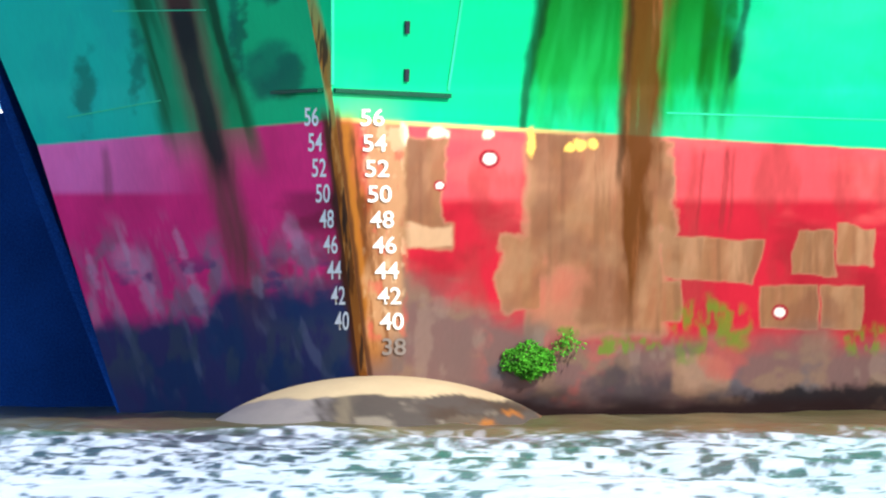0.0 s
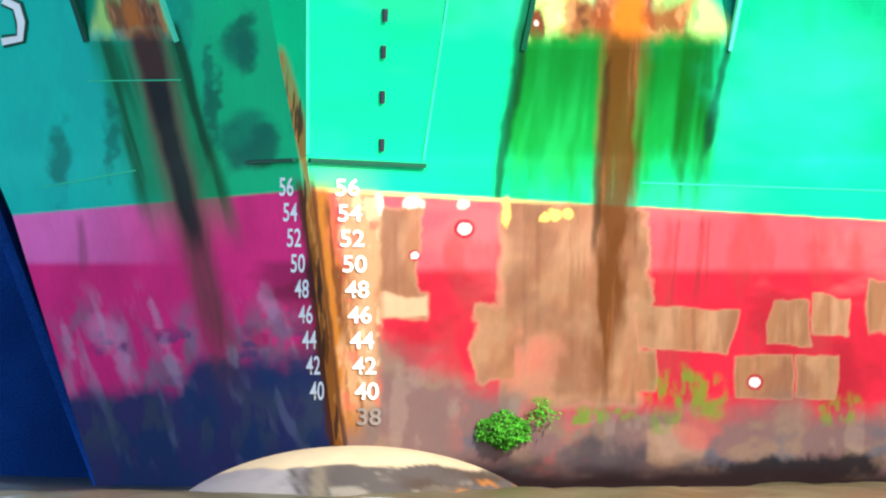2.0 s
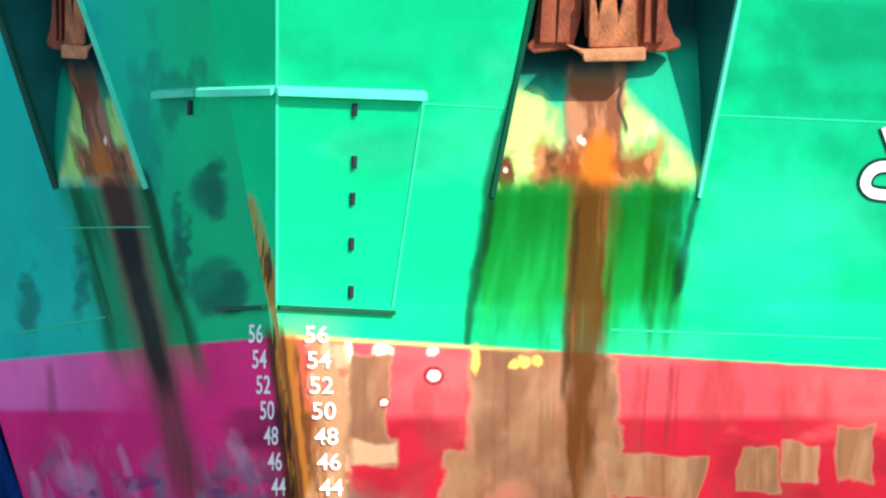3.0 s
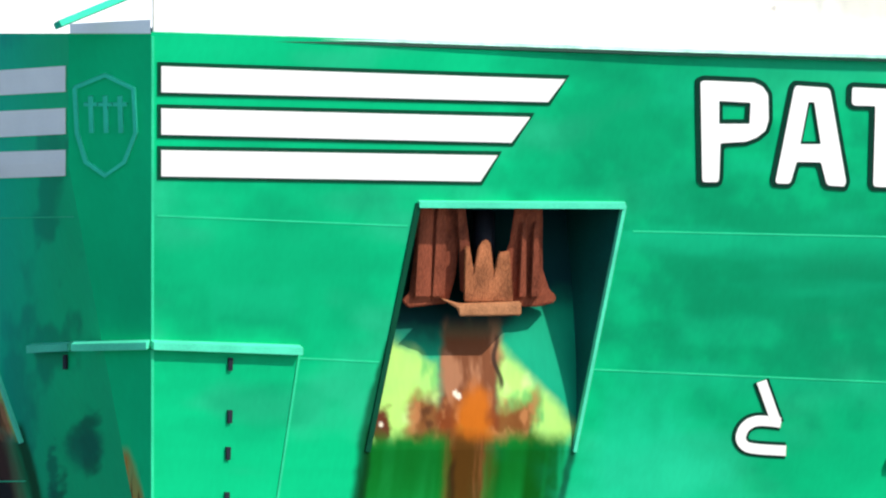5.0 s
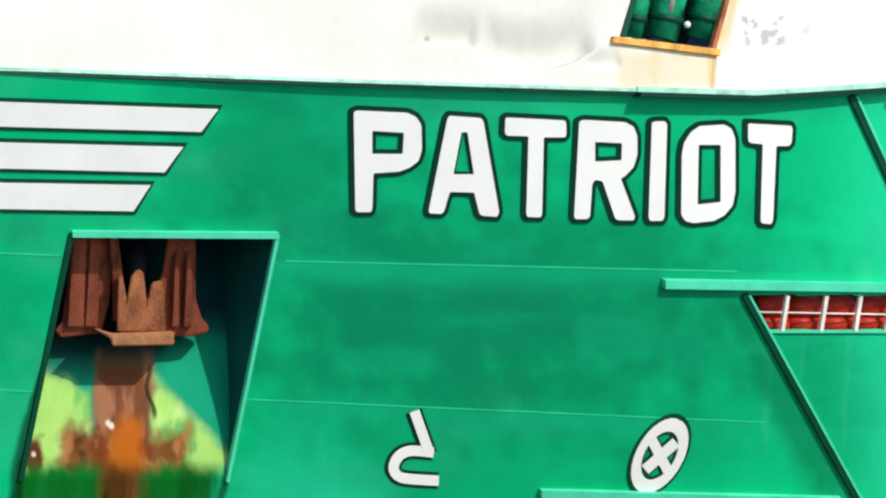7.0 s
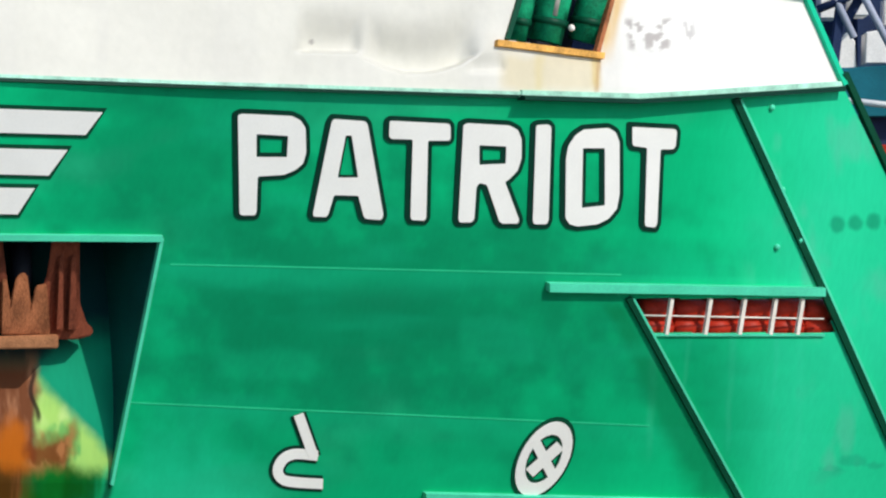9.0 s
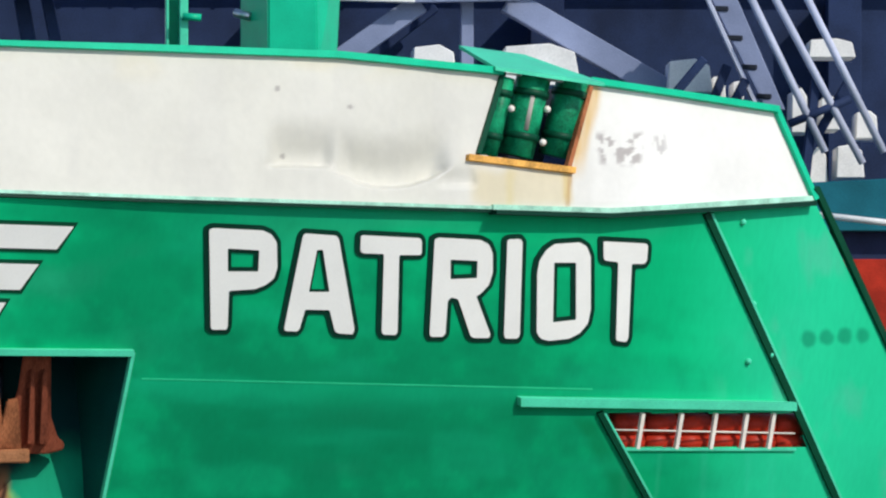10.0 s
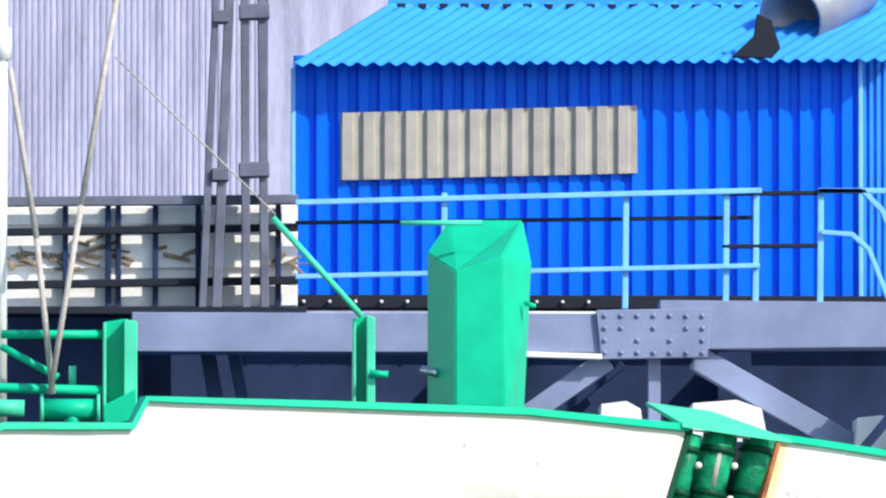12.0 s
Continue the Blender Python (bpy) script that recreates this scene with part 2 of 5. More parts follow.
def band(name, tl, tr, br, bl, dist, off, thick, material, parent, label="", n=24, m=4):
    """A four-cornered painted band that follows the shell."""
    bm = bmesh.new()
    A, B = [], []
    for j in range(m + 1):
        for i in range(n + 1):
            s, t = i / n, j / m
            u = (tl[0] * (1 - s) + tr[0] * s) * (1 - t) + (bl[0] * (1 - s) + br[0] * s) * t
            v = (tl[1] * (1 - s) + tr[1] * s) * (1 - t) + (bl[1] * (1 - s) + br[1] * s) * t
            A.append(bm.verts.new(on(dist, u, v, off + thick)))
    for j in range(m):
        for i in range(n):
            k = j * (n + 1) + i
            bm.faces.new((A[k], A[k + n + 1], A[k + n + 2], A[k + 1]))
    ext = bmesh.ops.extrude_face_region(bm, geom=bm.faces[:])
    nrm = (on(dist, *tl, 0.1) - on(dist, *tl)).normalized()
    for x in ext["geom"]:
        if isinstance(x, bmesh.types.BMVert):
            x.co -= nrm * thick
    return part(name, fix(bm), material, parent, label)


# ---- water, quay and distance ----
def build_water():
    xs = np.concatenate([[-2500, -600, -120, -40, -16], np.arange(-9, 9.01, 0.024), [16, 40, 120, 600, 2500]])
    ys = np.concatenate([[-2500, -400, -60, 20, 50, 62], np.arange(66, 104, 0.10), [112, 150, 400, 2500]])
    Y, X = np.meshgrid(ys, xs, indexing="ij")
    near = step(np.abs(X), 14, 9) * step(Y, 62, 66) * step(Y, 110, 103)
    Z = (field(X, Y, 1.1, 1.6, 5, 2) - 0.5) * 0.13 + (field(X + 0.3 * Y, Y, 0.34, 0.7, 9, 2) - 0.5) * 0.05
    Z = Z * near - 0.01
    # silt, the hull's olive reflection and, further out, sky glints painted into the colour
    f1 = field(X, Y, 0.095, 0.62, 141, 4) + 0.25 * (field(X, Y, 2.2, 4.0, 142, 2) - 0.5)
    open_w = step(-Y, -97.0, -80.0)
    glint = step(f1 - 0.645 + 0.205 * open_w + 0.07 * step(-Y, -80, -74), -0.11, 0.09) * step(-Y, -98.5, -94)
    c = np.empty(X.shape + (3,))
    c[:] = (0.03, 0.038, 0.055)
    c = mix(c, (0.075, 0.065, 0.028), step(Y, 93.0, 96.5))
    c = mix(c, (0.11, 0.10, 0.05), 0.6 * step(Y, 94.0, 97.0) * step(field(X, Y, 0.7, 1.0, 143, 2), 0.5, 0.65))
    c = mix(c, (0.26, 0.30, 0.36), 0.85 * step(f1, 0.34, 0.52) * step(-Y, -97.5, -92))
    c = mix(c, (0.05, 0.13, 0.04), 0.5 * step(Y, 93.0, 95.0) * (1 - step(Y, 96.0, 98.0)) * step(field(X, Y, 1.6, 2.0, 144, 3), 0.42, 0.6))
    c = mix(c, (0.58, 0.62, 0.67), glint)
    water_col = np.ones(X.shape + (4,))
    water_col[..., :3] = c
    co = np.stack([X, Y, Z], -1).reshape(-1, 3)
    nv, nu = X.shape
    i = np.arange(nv * nu).reshape(nv, nu)
    f = np.stack([i[:-1, :-1], i[:-1, 1:], i[1:, 1:], i[1:, :-1]], -1).reshape(-1, 4)
    me = bpy.data.meshes.new("water")
    me.from_pydata(co.tolist(), [], f.tolist())
    me.attributes.new("paint", "FLOAT_COLOR", "POINT").data.foreach_set("color", water_col.reshape(-1))
    for p in me.polygons:
        p.use_smooth = True
    m = bpy.data.materials.new("river_water")
    m.use_nodes = True
    n, l = m.node_tree.nodes, m.node_tree.links
    b = n["Principled BSDF"]
    at_ = n.new("ShaderNodeAttribute")
    at_.attribute_name = "paint"
    l.new(at_.outputs["Color"], b.inputs["Base Color"])
    b.inputs["Roughness"].default_value = 0.3
    b.inputs["IOR"].default_value = 1.33
    tc, nz, bp = n.new("ShaderNodeTexCoord"), n.new("ShaderNodeTexNoise"), n.new("ShaderNodeBump")
    nz.inputs["Scale"].default_value, nz.inputs["Detail"].default_value = 5, 3
    bp.inputs["Strength"].default_value, bp.inputs["Distance"].default_value = 0.8, 0.03
    l.new(tc.outputs["Object"], nz.inputs["Vector"])
    l.new(nz.outputs[0], bp.inputs["Height"])
    l.new(bp.outputs[0], b.inputs["Normal"])
    me.materials.append(m)
    ob = new("water", me)
    return tagged(ob, "choppy grey-brown river water glinting in sunlight", "water", kind="structure")


water = build_water()

bm = bmesh.new()
add_box(bm, (-60, 126, -3), (-60, 126, 2.64), (140, 126, 2.64), (140, 126, -3), Vector((0, 200, 0)))
quay = tagged(part("ground", fix(bm), M_QUAY), "dark quay apron behind the moored ship", "quay", kind="structure")

bm = bmesh.new()
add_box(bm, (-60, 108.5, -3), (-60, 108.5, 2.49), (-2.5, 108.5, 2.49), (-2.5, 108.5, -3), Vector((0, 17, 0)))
tagged(part("quay_wall", fix(bm), M_QUAY), "timbered quay wall with its shade in a dark navy colour", "quay", kind="structure")

hz = bpy.data.materials.new("hazy_sky")
hz.use_nodes = True
hzn = hz.node_tree.nodes
hzn.clear()
em, ho = hzn.new("ShaderNodeEmission"), hzn.new("ShaderNodeOutputMaterial")
em.inputs["Color"].default_value, em.inputs["Strength"].default_value = (0.92, 0.95, 1.0, 1), 1.1
hz.node_tree.links.new(em.outputs[0], ho.inputs["Surface"])
bm = bmesh.new()
q = [bm.verts.new(c) for c in ((-500, 900, -5), (500, 900, -5), (500, 900, 160), (-500, 900, 160))]
bm.faces.new(q[::-1])
tagged(part("backdrop", bm, hz), "bright hazy white sky far behind the harbour", "sky", kind="structure")


# ---- the ship ----
ship = tagged(empty("cargo_ship"), "green and red cargo ship bow with rust streaks, moored", "ship")

POCKET_R = [(1059, -474), (1424, -472), (1335, -35), (969, -35)]
POCKET_L = [(60, -470), (207, -482), (359, -50), (199, -50)]


def inside(quad):
    def f(u, v):
        m = np.ones(np.shape(u), bool)
        for i in range(4):
            (a, b), (c, d) = quad[i], quad[(i + 1) % 4]
            m &= ((c - a) * (v - b) - (d - b) * (u - a)) > 0
        return m
    return f


def blob(u, v, cu, cv, ru, rv, soft=0.25, seed=0, rag=0.35):
    """A ragged patch: 1 inside, 0 outside."""
    g = max(7, min(40, 1.3 * min(ru, rv)))
    r = np.sqrt(((u - cu) / ru) ** 2 + ((v - cv) / rv) ** 2) + rag * (field(u, v, g, g, 31 + seed) - 0.5) * 2
    return 1 - step(r, 1 - soft, 1 + soft)


def slab(u, v, u0, u1, v0, v1, soft=6, seed=0, rag=14):
    """A ragged-edged oblong patch."""
    du = rag * (field(u, v, 45, 45, 61 + seed) - 0.5) * 2
    dv = rag * (field(u, v, 45, 45, 71 + seed) - 0.5) * 2
    return step(u + du, u0 - soft, u0 + soft) * step(-(u + du), -u1 - soft, -u1 + soft) * step(v + dv, v0 - soft, v0 + soft) * step(-(v + dv), -v1 - soft, -v1 + soft)


def drip(u, v, u0, v0, u1, v1, w0, w1, seed=0):
    """A run of rust or dirt from one point down to another."""
    t = np.clip((v - v0) / (v1 - v0), 0, 1)
    c = u0 + (u1 - u0) * t + 8 * (field(u * 0, v, 9, 60, 90 + seed) - 0.5)
    w = w0 + (w1 - w0) * t
    a = 1 - step(np.abs(u - c) / w, 0.2, 1.1)
    return a * step(v, v0 - 12, v0 + 12) * (1 - step(v, v1 - 0.35 * abs(v1 - v0), v1)) * (0.55 + 0.6 * field(u, v, 7, 160, 95 + seed))


def trail(u, v, vs, us, ws, seed):
    """A dirty run along a bent line, with its width at each bend."""
    c = np.interp(v, vs, us) + 9 * (field(u * 0, v, 9, 50, 200 + seed) - 0.5)
    w = np.interp(v, vs, ws) * (0.7 + 0.6 * field(u * 0, v, 9, 36, 210 + seed))
    return (1 - step(np.abs(u - c) / w, 0.25, 1.15)) * step(v, vs[0], vs[0] + 25) * (1 - step(v, vs[-1] - 40, vs[-1]))


BROWN = (0.23, 0.112, 0.05)
RED = (0.40, 0.013, 0.027)
GRIME = (0.105, 0.080, 0.070)
YELLOW = (0.70, 0.50, 0.16)
TAR = (0.012, 0.014, 0.016)


def port_colour(u, v):
    c = np.empty(u.shape + (3,))
    c[:] = GREEN
    big = field(u, v, 320, 240, 3)
    c = c * (0.84 + 0.32 * big[..., None]) * (0.92 + 0.16 * field(u, v, 600, 34, 160)[..., None])
    c = mix(c, (0.03, 0.46, 0.24), 0.5 * step(field(u, v, 260, 120, 4), 0.52, 0.75))
    c = mix(c, (0.002, 0.26, 0.11), 0.45 * step(field(u, v, 260, 120, 8), 0.55, 0.75))
    # moss below the anchor pocket, in upright runs
    wob = 22 * (field(u, v, 12, 140, 12) - 0.5)
    lean = (v + 50) * -0.15
    moss = step(u + wob, 955 + lean, 975 + lean) * (1 - step(u + wob, 1300 + lean * 0.4, 1330 + lean * 0.4)) * step(v + 26 * (field(u, v, 18, 30, 166) - 0.5), -92, -66) * (1 - step(v + 110 * field(u, v, 24, 90, 14), 170, 330))
    c = mix(c, (0.003, 0.20, 0.018), 0.94 * moss)
    c = mix(c, (0.001, 0.06, 0.002), 0.9 * moss * step(field(u + 0.12 * v, v, 34, 420, 15, 3), 0.44, 0.66))
    c = mix(c, (0.010, 0.36, 0.07), 0.6 * moss * step(field(u + 0.12 * v, v, 40, 340, 16, 3), 0.52, 0.74))
    c = mix(c, (0.001, 0.09, 0.006), 0.7 * moss * (1 - step(v + 60 * field(u, v, 30, 90, 165), 0, 170)))
    c = mix(c, (0.002, 0.030, 0.010), 0.8 * trail(u, v, (-250, -130, -52, 60, 160, 260), (1014, 978, 965, 950, 932, 918), (5, 11, 14, 17, 12, 7), 1))
    c = mix(c, (0.002, 0.030, 0.012), 0.9 * trail(u, v, (-140, -42, 18, 98, 165), (1356, 1331, 1320, 1302, 1294), (5, 12, 9, 15, 5), 2))
    # the boot top
    line = 210 + 0.057 * (u - 600)
    red = step(v + 2 * (field(u, v, 30, 10, 18) - 0.5), line - 2, line + 2)
    rc = np.empty(u.shape + (3,))
    rc[:] = RED
    rc = mix(rc, (0.62, 0.075, 0.085), step(-v, -366, -345) * 0.85)
    rc = mix(rc, (0.66, 0.11, 0.10), 0.5 * step(field(u, v, 180, 60, 180), 0.48, 0.7) * step(-v, -430, -380))
    rc = mix(rc, (0.22, 0.012, 0.018), 0.55 * step(field(u, v, 110, 70, 181), 0.52, 0.72) * step(v, 345, 375))
    rc = rc * (0.8 + 0.4 * field(u, v, 90, 130, 20)[..., None])
    br = np.maximum.reduce([
        slab(u, v, 930, 1176, 232, 600, 9, 1, 14) * (1 - 0.5 * blob(u, v, 985, 530, 44, 50, 0.8, 61, 1.2)), slab(u, v, 705, 790, 240, 400, 6, 2, 22), slab(u, v, 1172, 1352 - 0.25 * (v - 430), 418 + 0.05 * (u - 1176), 492 + 0.08 * (u - 1176), 3, 3, 5),
        slab(u, v, 1150, 1206, 496, 568, 3, 4, 6), slab(u, v, 1398 + 0.2 * (486 - v), 1478, 408, 486, 3, 5, 8), slab(u, v, 1484, 1548, 394 + 0.2 * (u - 1490), 472, 3, 6, 8),
        slab(u, v, 1346, 1448, 506, 582, 3, 7, 6), slab(u, v, 1454, 1526, 506, 580, 3, 8, 6), slab(u, v, 885, 960, 420, 540, 6, 9, 20),
        slab(u, v, 700, 800, 400, 440, 5, 10, 10), slab(u, v, 1155, 1190, 250, 430, 6, 11, 22), slab(u, v, 1578, 1645, 370, 468, 4, 13, 12)])
    rc = mix(rc, (0.23, 0.03, 0.028), 0.55 * step(field(u, v, 60, 160, 131), 0.55, 0.75))
    rc = mix(rc, BROWN, br * (0.85 + 0.15 * field(u, v, 8, 90, 22)))
    rc = mix(rc, (0.40, 0.22, 0.12), 0.5 * br * step(field(u + 0.2 * v, v, 30, 110, 182), 0.4, 0.75) * (0.4 + 0.6 * step(u, 1090, 1140) + 0.5 * step(-v, -360, -330)))
    rc = mix(rc, (0.13, 0.062, 0.03), 0.45 * br * step(field(u, v, 12, 200, 23), 0.52, 0.74))
    rc = mix(rc, (0.27, 0.145, 0.075), 0.6 * br * step(field(u, v, 90, 70, 132), 0.5, 0.7))
    rc = mix(rc, (0.13, 0.05, 0.03), 0.5 * br * step(field(u, v, 120, 110, 133), 0.52, 0.72))
    rc = mix(rc, (0.42, 0.26, 0.15), 0.25 * np.clip(4 * br * (1 - br), 0, 1))
    rc = mix(rc, (0.50, 0.32, 0.18), slab(u, v, 715, 798, 398, 436, 4, 12, 12) * 0.7)
    rc = mix(rc, BROWN, 0.8 * slab(u, v, 660, 720, 215, 660, 8, 24, 10))
    tl = np.minimum(462 + 0.40 * (u - 706), 585)
    low = step(v + 70 * (field(u, v, 120, 80, 25) - 0.5), tl - 12, tl + 50)
    rc = mix(rc, GRIME, low * 0.9)
    rc = mix(rc, (0.17, 0.105, 0.070), 0.8 * low * step(field(u, v, 60, 45, 26), 0.5, 0.66))
    rc = mix(rc, (0.22, 0.16, 0.12), 0.35 * low * step(field(u, v, 34, 60, 183), 0.56, 0.72))
    rc = mix(rc, (0.30, 0.07, 0.06), 0.6 * low * step(field(u, v, 70, 60, 27), 0.60, 0.72) * step(u, 820, 900))
    rc = mix(rc, (0.07, 0.068, 0.08), 0.8 * low * step(field(u, v, 90, 60, 28), 0.55, 0.7) * step(v, 590, 660))
    tide = step(v + 40 * (field(u, v, 70, 30, 29) - 0.5), 672, 728)
    rc = mix(rc, (0.035, 0.03, 0.035), 0.8 * blob(u, v, 1130, 690, 70, 40, 0.5, 41, 0.8))
    rc = mix(rc, (0.30, 0.17, 0.10), 0.6 * slab(u, v, 1190, 1290, 640, 700, 8, 42, 18))
    rc = mix(rc, (0.36, 0.06, 0.05), 0.6 * blob(u, v, 1290, 640, 34, 34, 0.4, 43, 0.9))
    rc = mix(rc, (0.008, 0.008, 0.010), 0.95 * np.maximum(blob(u, v, 1430, 706, 90, 20, 0.4, 44, 0.8), blob(u, v, 1540, 700, 60, 24, 0.4, 45, 0.8)))
    rc = mix(rc, (0.014, 0.007, 0.007), tide)
    for cu, cv, ru, rv, s in ((1262, 585, 46, 52, 1), (1530, 605, 30, 20, 2), (1100, 612, 50, 12, 3), (1010, 605, 20, 18, 4)):
        rc = mix(rc, (0.08, 0.17, 0.015), 0.8 * blob(u, v, cu, cv, ru, rv, 0.5, s, 1.1) * step(field(u, v, 14, 30, 130), 0.3, 0.6))
    for du in (1245, 1285, 1290, 1300):
        rc = mix(rc, (0.16, 0.02, 0.02), 0.6 * drip(u, v, du, 265, du - 12, 440, 5, 3, du))
    for cu, cv, rr in ((866, 281, 12), (778, 329, 7), (1380, 553, 10)):
        rc = mix(rc, (0.25, 0.01, 0.02), blob(u, v, cu, cv, rr * 1.5, rr * 1.4, 0.1, 5, 0.1))
        rc = mix(rc, (0.85, 0.72, 0.62), blob(u, v, cu, cv, rr, rr * 0.85, 0.15, 5, 0.15))
    c = c * (1 - red[..., None]) + rc * red[..., None]
    # yellow primer along the paint line
    yl = (1 - step(np.abs(v - line - 2), 1.5, 5)) * (1 - step(u, 860, 1120)) * 0.9
    c = mix(c, YELLOW, yl)
    for cu, cv, ru, rv in ((940, 255, 9, 24), (1008, 262, 10, 8), (1026, 256, 12, 10), (1048, 255, 9, 9), (715, 238, 8, 18), (775, 235, 18, 10), (866, 238, 10, 9)):
        c = mix(c, (0.85, 0.50, 0.10) if cu > 900 else (0.85, 0.66, 0.45), blob(u, v, cu, cv, ru, rv, 0.3, cu, 0.5))
    c = mix(c, (0.30, 0.50, 0.10), 0.25 * (1 - step(np.abs(u - 640), 0, 110)) * step(v, 150, 200) * (1 - red))
    # the great rust run from the anchor
    ru = u + 26 * (field(u, v, 30, 80, 194) - 0.5)
    run = np.clip(1.7 * drip(ru, v, 1152, -75, 1108, 640, 54, 24, 4) * (0.40 + 0.75 * field(u, v, 12, 160, 170)), 0, 0.93)
    c = mix(c, (0.085, 0.025, 0.004), run)
    c = mix(c, (0.26, 0.09, 0.03), 0.5 * run * step(field(u + 0.06 * v, v, 14, 220, 184), 0.55, 0.75))
    c = mix(c, (0.022, 0.011, 0.004), 0.65 * trail(u, v, (-30, 60, 180, 340), (1124, 1112, 1104, 1094), (7, 12, 12, 6), 3))
    # ochre rust along the stem
    e = u - edge_u(v)
    c = mix(c, (0.26, 0.09, 0.012), (1 - step(e + 26 * (field(u, v, 14, 50, 40) - 0.5), 16, 58)) * step(v, 190, 225) * (1 - step(v, 600, 680)))
    c = mix(c, (0.40, 0.21, 0.10), 0.8 * slab(u, v, 648, 712, 190, 640, 8, 44, 12) * step(v, 205, 230) * (1 - step(v, 560, 640)))
    c = mix(c, (0.16, 0.05, 0.012), 0.7 * (1 - step(e, 40, 75)) * step(v, 215, 240) * (1 - step(v, 600, 680)) * step(field(u, v, 9, 60, 174), 0.5, 0.66))
    c = mix(c, (0.46, 0.07, 0.05), 0.6 * slab(u, v, 650, 715, 225, 600, 8, 45, 12) * step(field(u, v, 16, 34, 175), 0.55, 0.68))
    c = mix(c, (0.55, 0.36, 0.20), 0.6 * slab(u, v, 645, 715, 215, 560, 8, 46, 12) * step(field(u, v, 14, 26, 176), 0.60, 0.72))
    c = mix(c, (0.035, 0.012, 0.006), 0.85 * (1 - step(np.abs(e - 3 + 8 * (field(u, v, 9, 60, 134) - 0.5)), 2, 8)) * step(v, 170, 215))
    c = mix(c, (0.05, 0.018, 0.006), 0.75 * (1 - step(np.abs(e - 26 + 22 * (field(u, v, 12, 90, 135) - 0.5)), 2, 7)) * step(v, 225, 260) * (1 - step(v, 420, 520)))
    # scuffs and runs on the aft plating
    for cu, v0, v1, w in ((2360, -300, -120, 6), (2440, -300, -60, 9), (2520, -300, -150, 7), (2560, -290, 40, 10), (2300, -290, -60, 12)):
        c = mix(c, (0.06, 0.55, 0.34), 0.3 * drip(u, v, cu, v0, cu - 14, v1, w, w * 0.6, cu))
    for cu, cv, rr in ((2616, -62, 12), (2650, -78, 16), (2690, -70, 10), (2600, -40, 9)):
        c = mix(c, (0.003, 0.09, 0.05), 0.7 * blob(u, v, cu, cv, rr * 1.6, rr * 0.6, 0.4, cu, 0.6))
    # broad darker patches on the middle and forward plating
    c = mix(c, (0.002, 0.20, 0.085), 0.75 * blob(u, v, 1800, -360, 480, 200, 0.7, 51, 0.6))
    c = mix(c, (0.002, 0.22, 0.095), 0.35 * blob(u, v, 1720, -130, 360, 190, 0.7, 52, 0.6))
    c = mix(c, (0.002, 0.24, 0.10), 0.45 * blob(u, v, 790, -350, 250, 150, 0.7, 53, 0.6))
    # strakes: lighter green just below each long seam, and a few touched-up oblongs
    for sv in (-425 + 0.021 * (u - 1440), -180 + 0.0435 * (u - 1370)):
        c = mix(c, (0.010, 0.56, 0.27), 0.3 * step(v - sv, -3, 3) * (1 - step(v - sv + 30 * field(u, v, 120, 40, 195), 8, 80)) * step(u, 1380, 1440) * (1 - red))
    for a, b, d, e, k in ((1520, 1700, -274, -216, 1), (1950, 2080, -330, -250, 2), (1450, 1540, -520, -450, 3), (690, 840, -330, -270, 4), (900, 1000, -620, -560, 5)):
        c = mix(c, (0.008, 0.50, 0.23), 0.2 * slab(u, v, a, b, d, e, 10, 60 + k, 12))
    # a broad paler patch, then darker ones beside the bar and below the bulwark
    c = mix(c, (0.015, 0.60, 0.31), 0.55 * blob(u, v, 1480, 30, 120, 130, 0.6, 55, 0.4) * (1 - red))
    c = mix(c, (0.002, 0.16, 0.05), 0.6 * trail(u, v, (-365, -200, 40, 120), (2222, 2310, 2440, 2480), (22, 38, 60, 60), 4))
    c = mix(c, (0.002, 0.22, 0.09), 0.6 * blob(u, v, 1430, -610, 190, 130, 0.7, 56, 0.5))
    c = mix(c, (0.002, 0.24, 0.10), 0.4 * blob(u, v, 2400, -190, 120, 120, 0.6, 54, 0.6))
    c = mix(c, (0.002, 0.24, 0.10), 0.5 * step(-v, 660, 735) * step(u, 1250, 1420) * (0.6 + 0.6 * field(u, v, 160, 30, 185)))
    c = mix(c, (0.006, 0.44, 0.21), 0.35 * step(field(u, v, 260, 60, 186, 3), 0.5, 0.8) * step(u, 1380, 1440) * (1 - red))
    # aft plating painted lighter to stand in for more sun
    c = mix(c, (0.025, 0.68, 0.35), 0.75 * step(u, 2360, 2600) * (0.5 + 0.8 * field(u, v, 120, 300, 161)) * (1 - red))
    # ghosted marks and a chafed patch far aft
    for k in range(4):
        c = mix(c, (0.002, 0.11, 0.06), 0.5 * blob(u, v, 2625 + 32 * k, -498 - 2 * k, 12, 14, 0.4, k, 0.3))
    c = mix(c, (0.10, 0.50, 0.33), 0.45 * step(field(u, v, 60, 130, 47), 0.55, 0.75) * step(u, 2440, 2520))
    return c


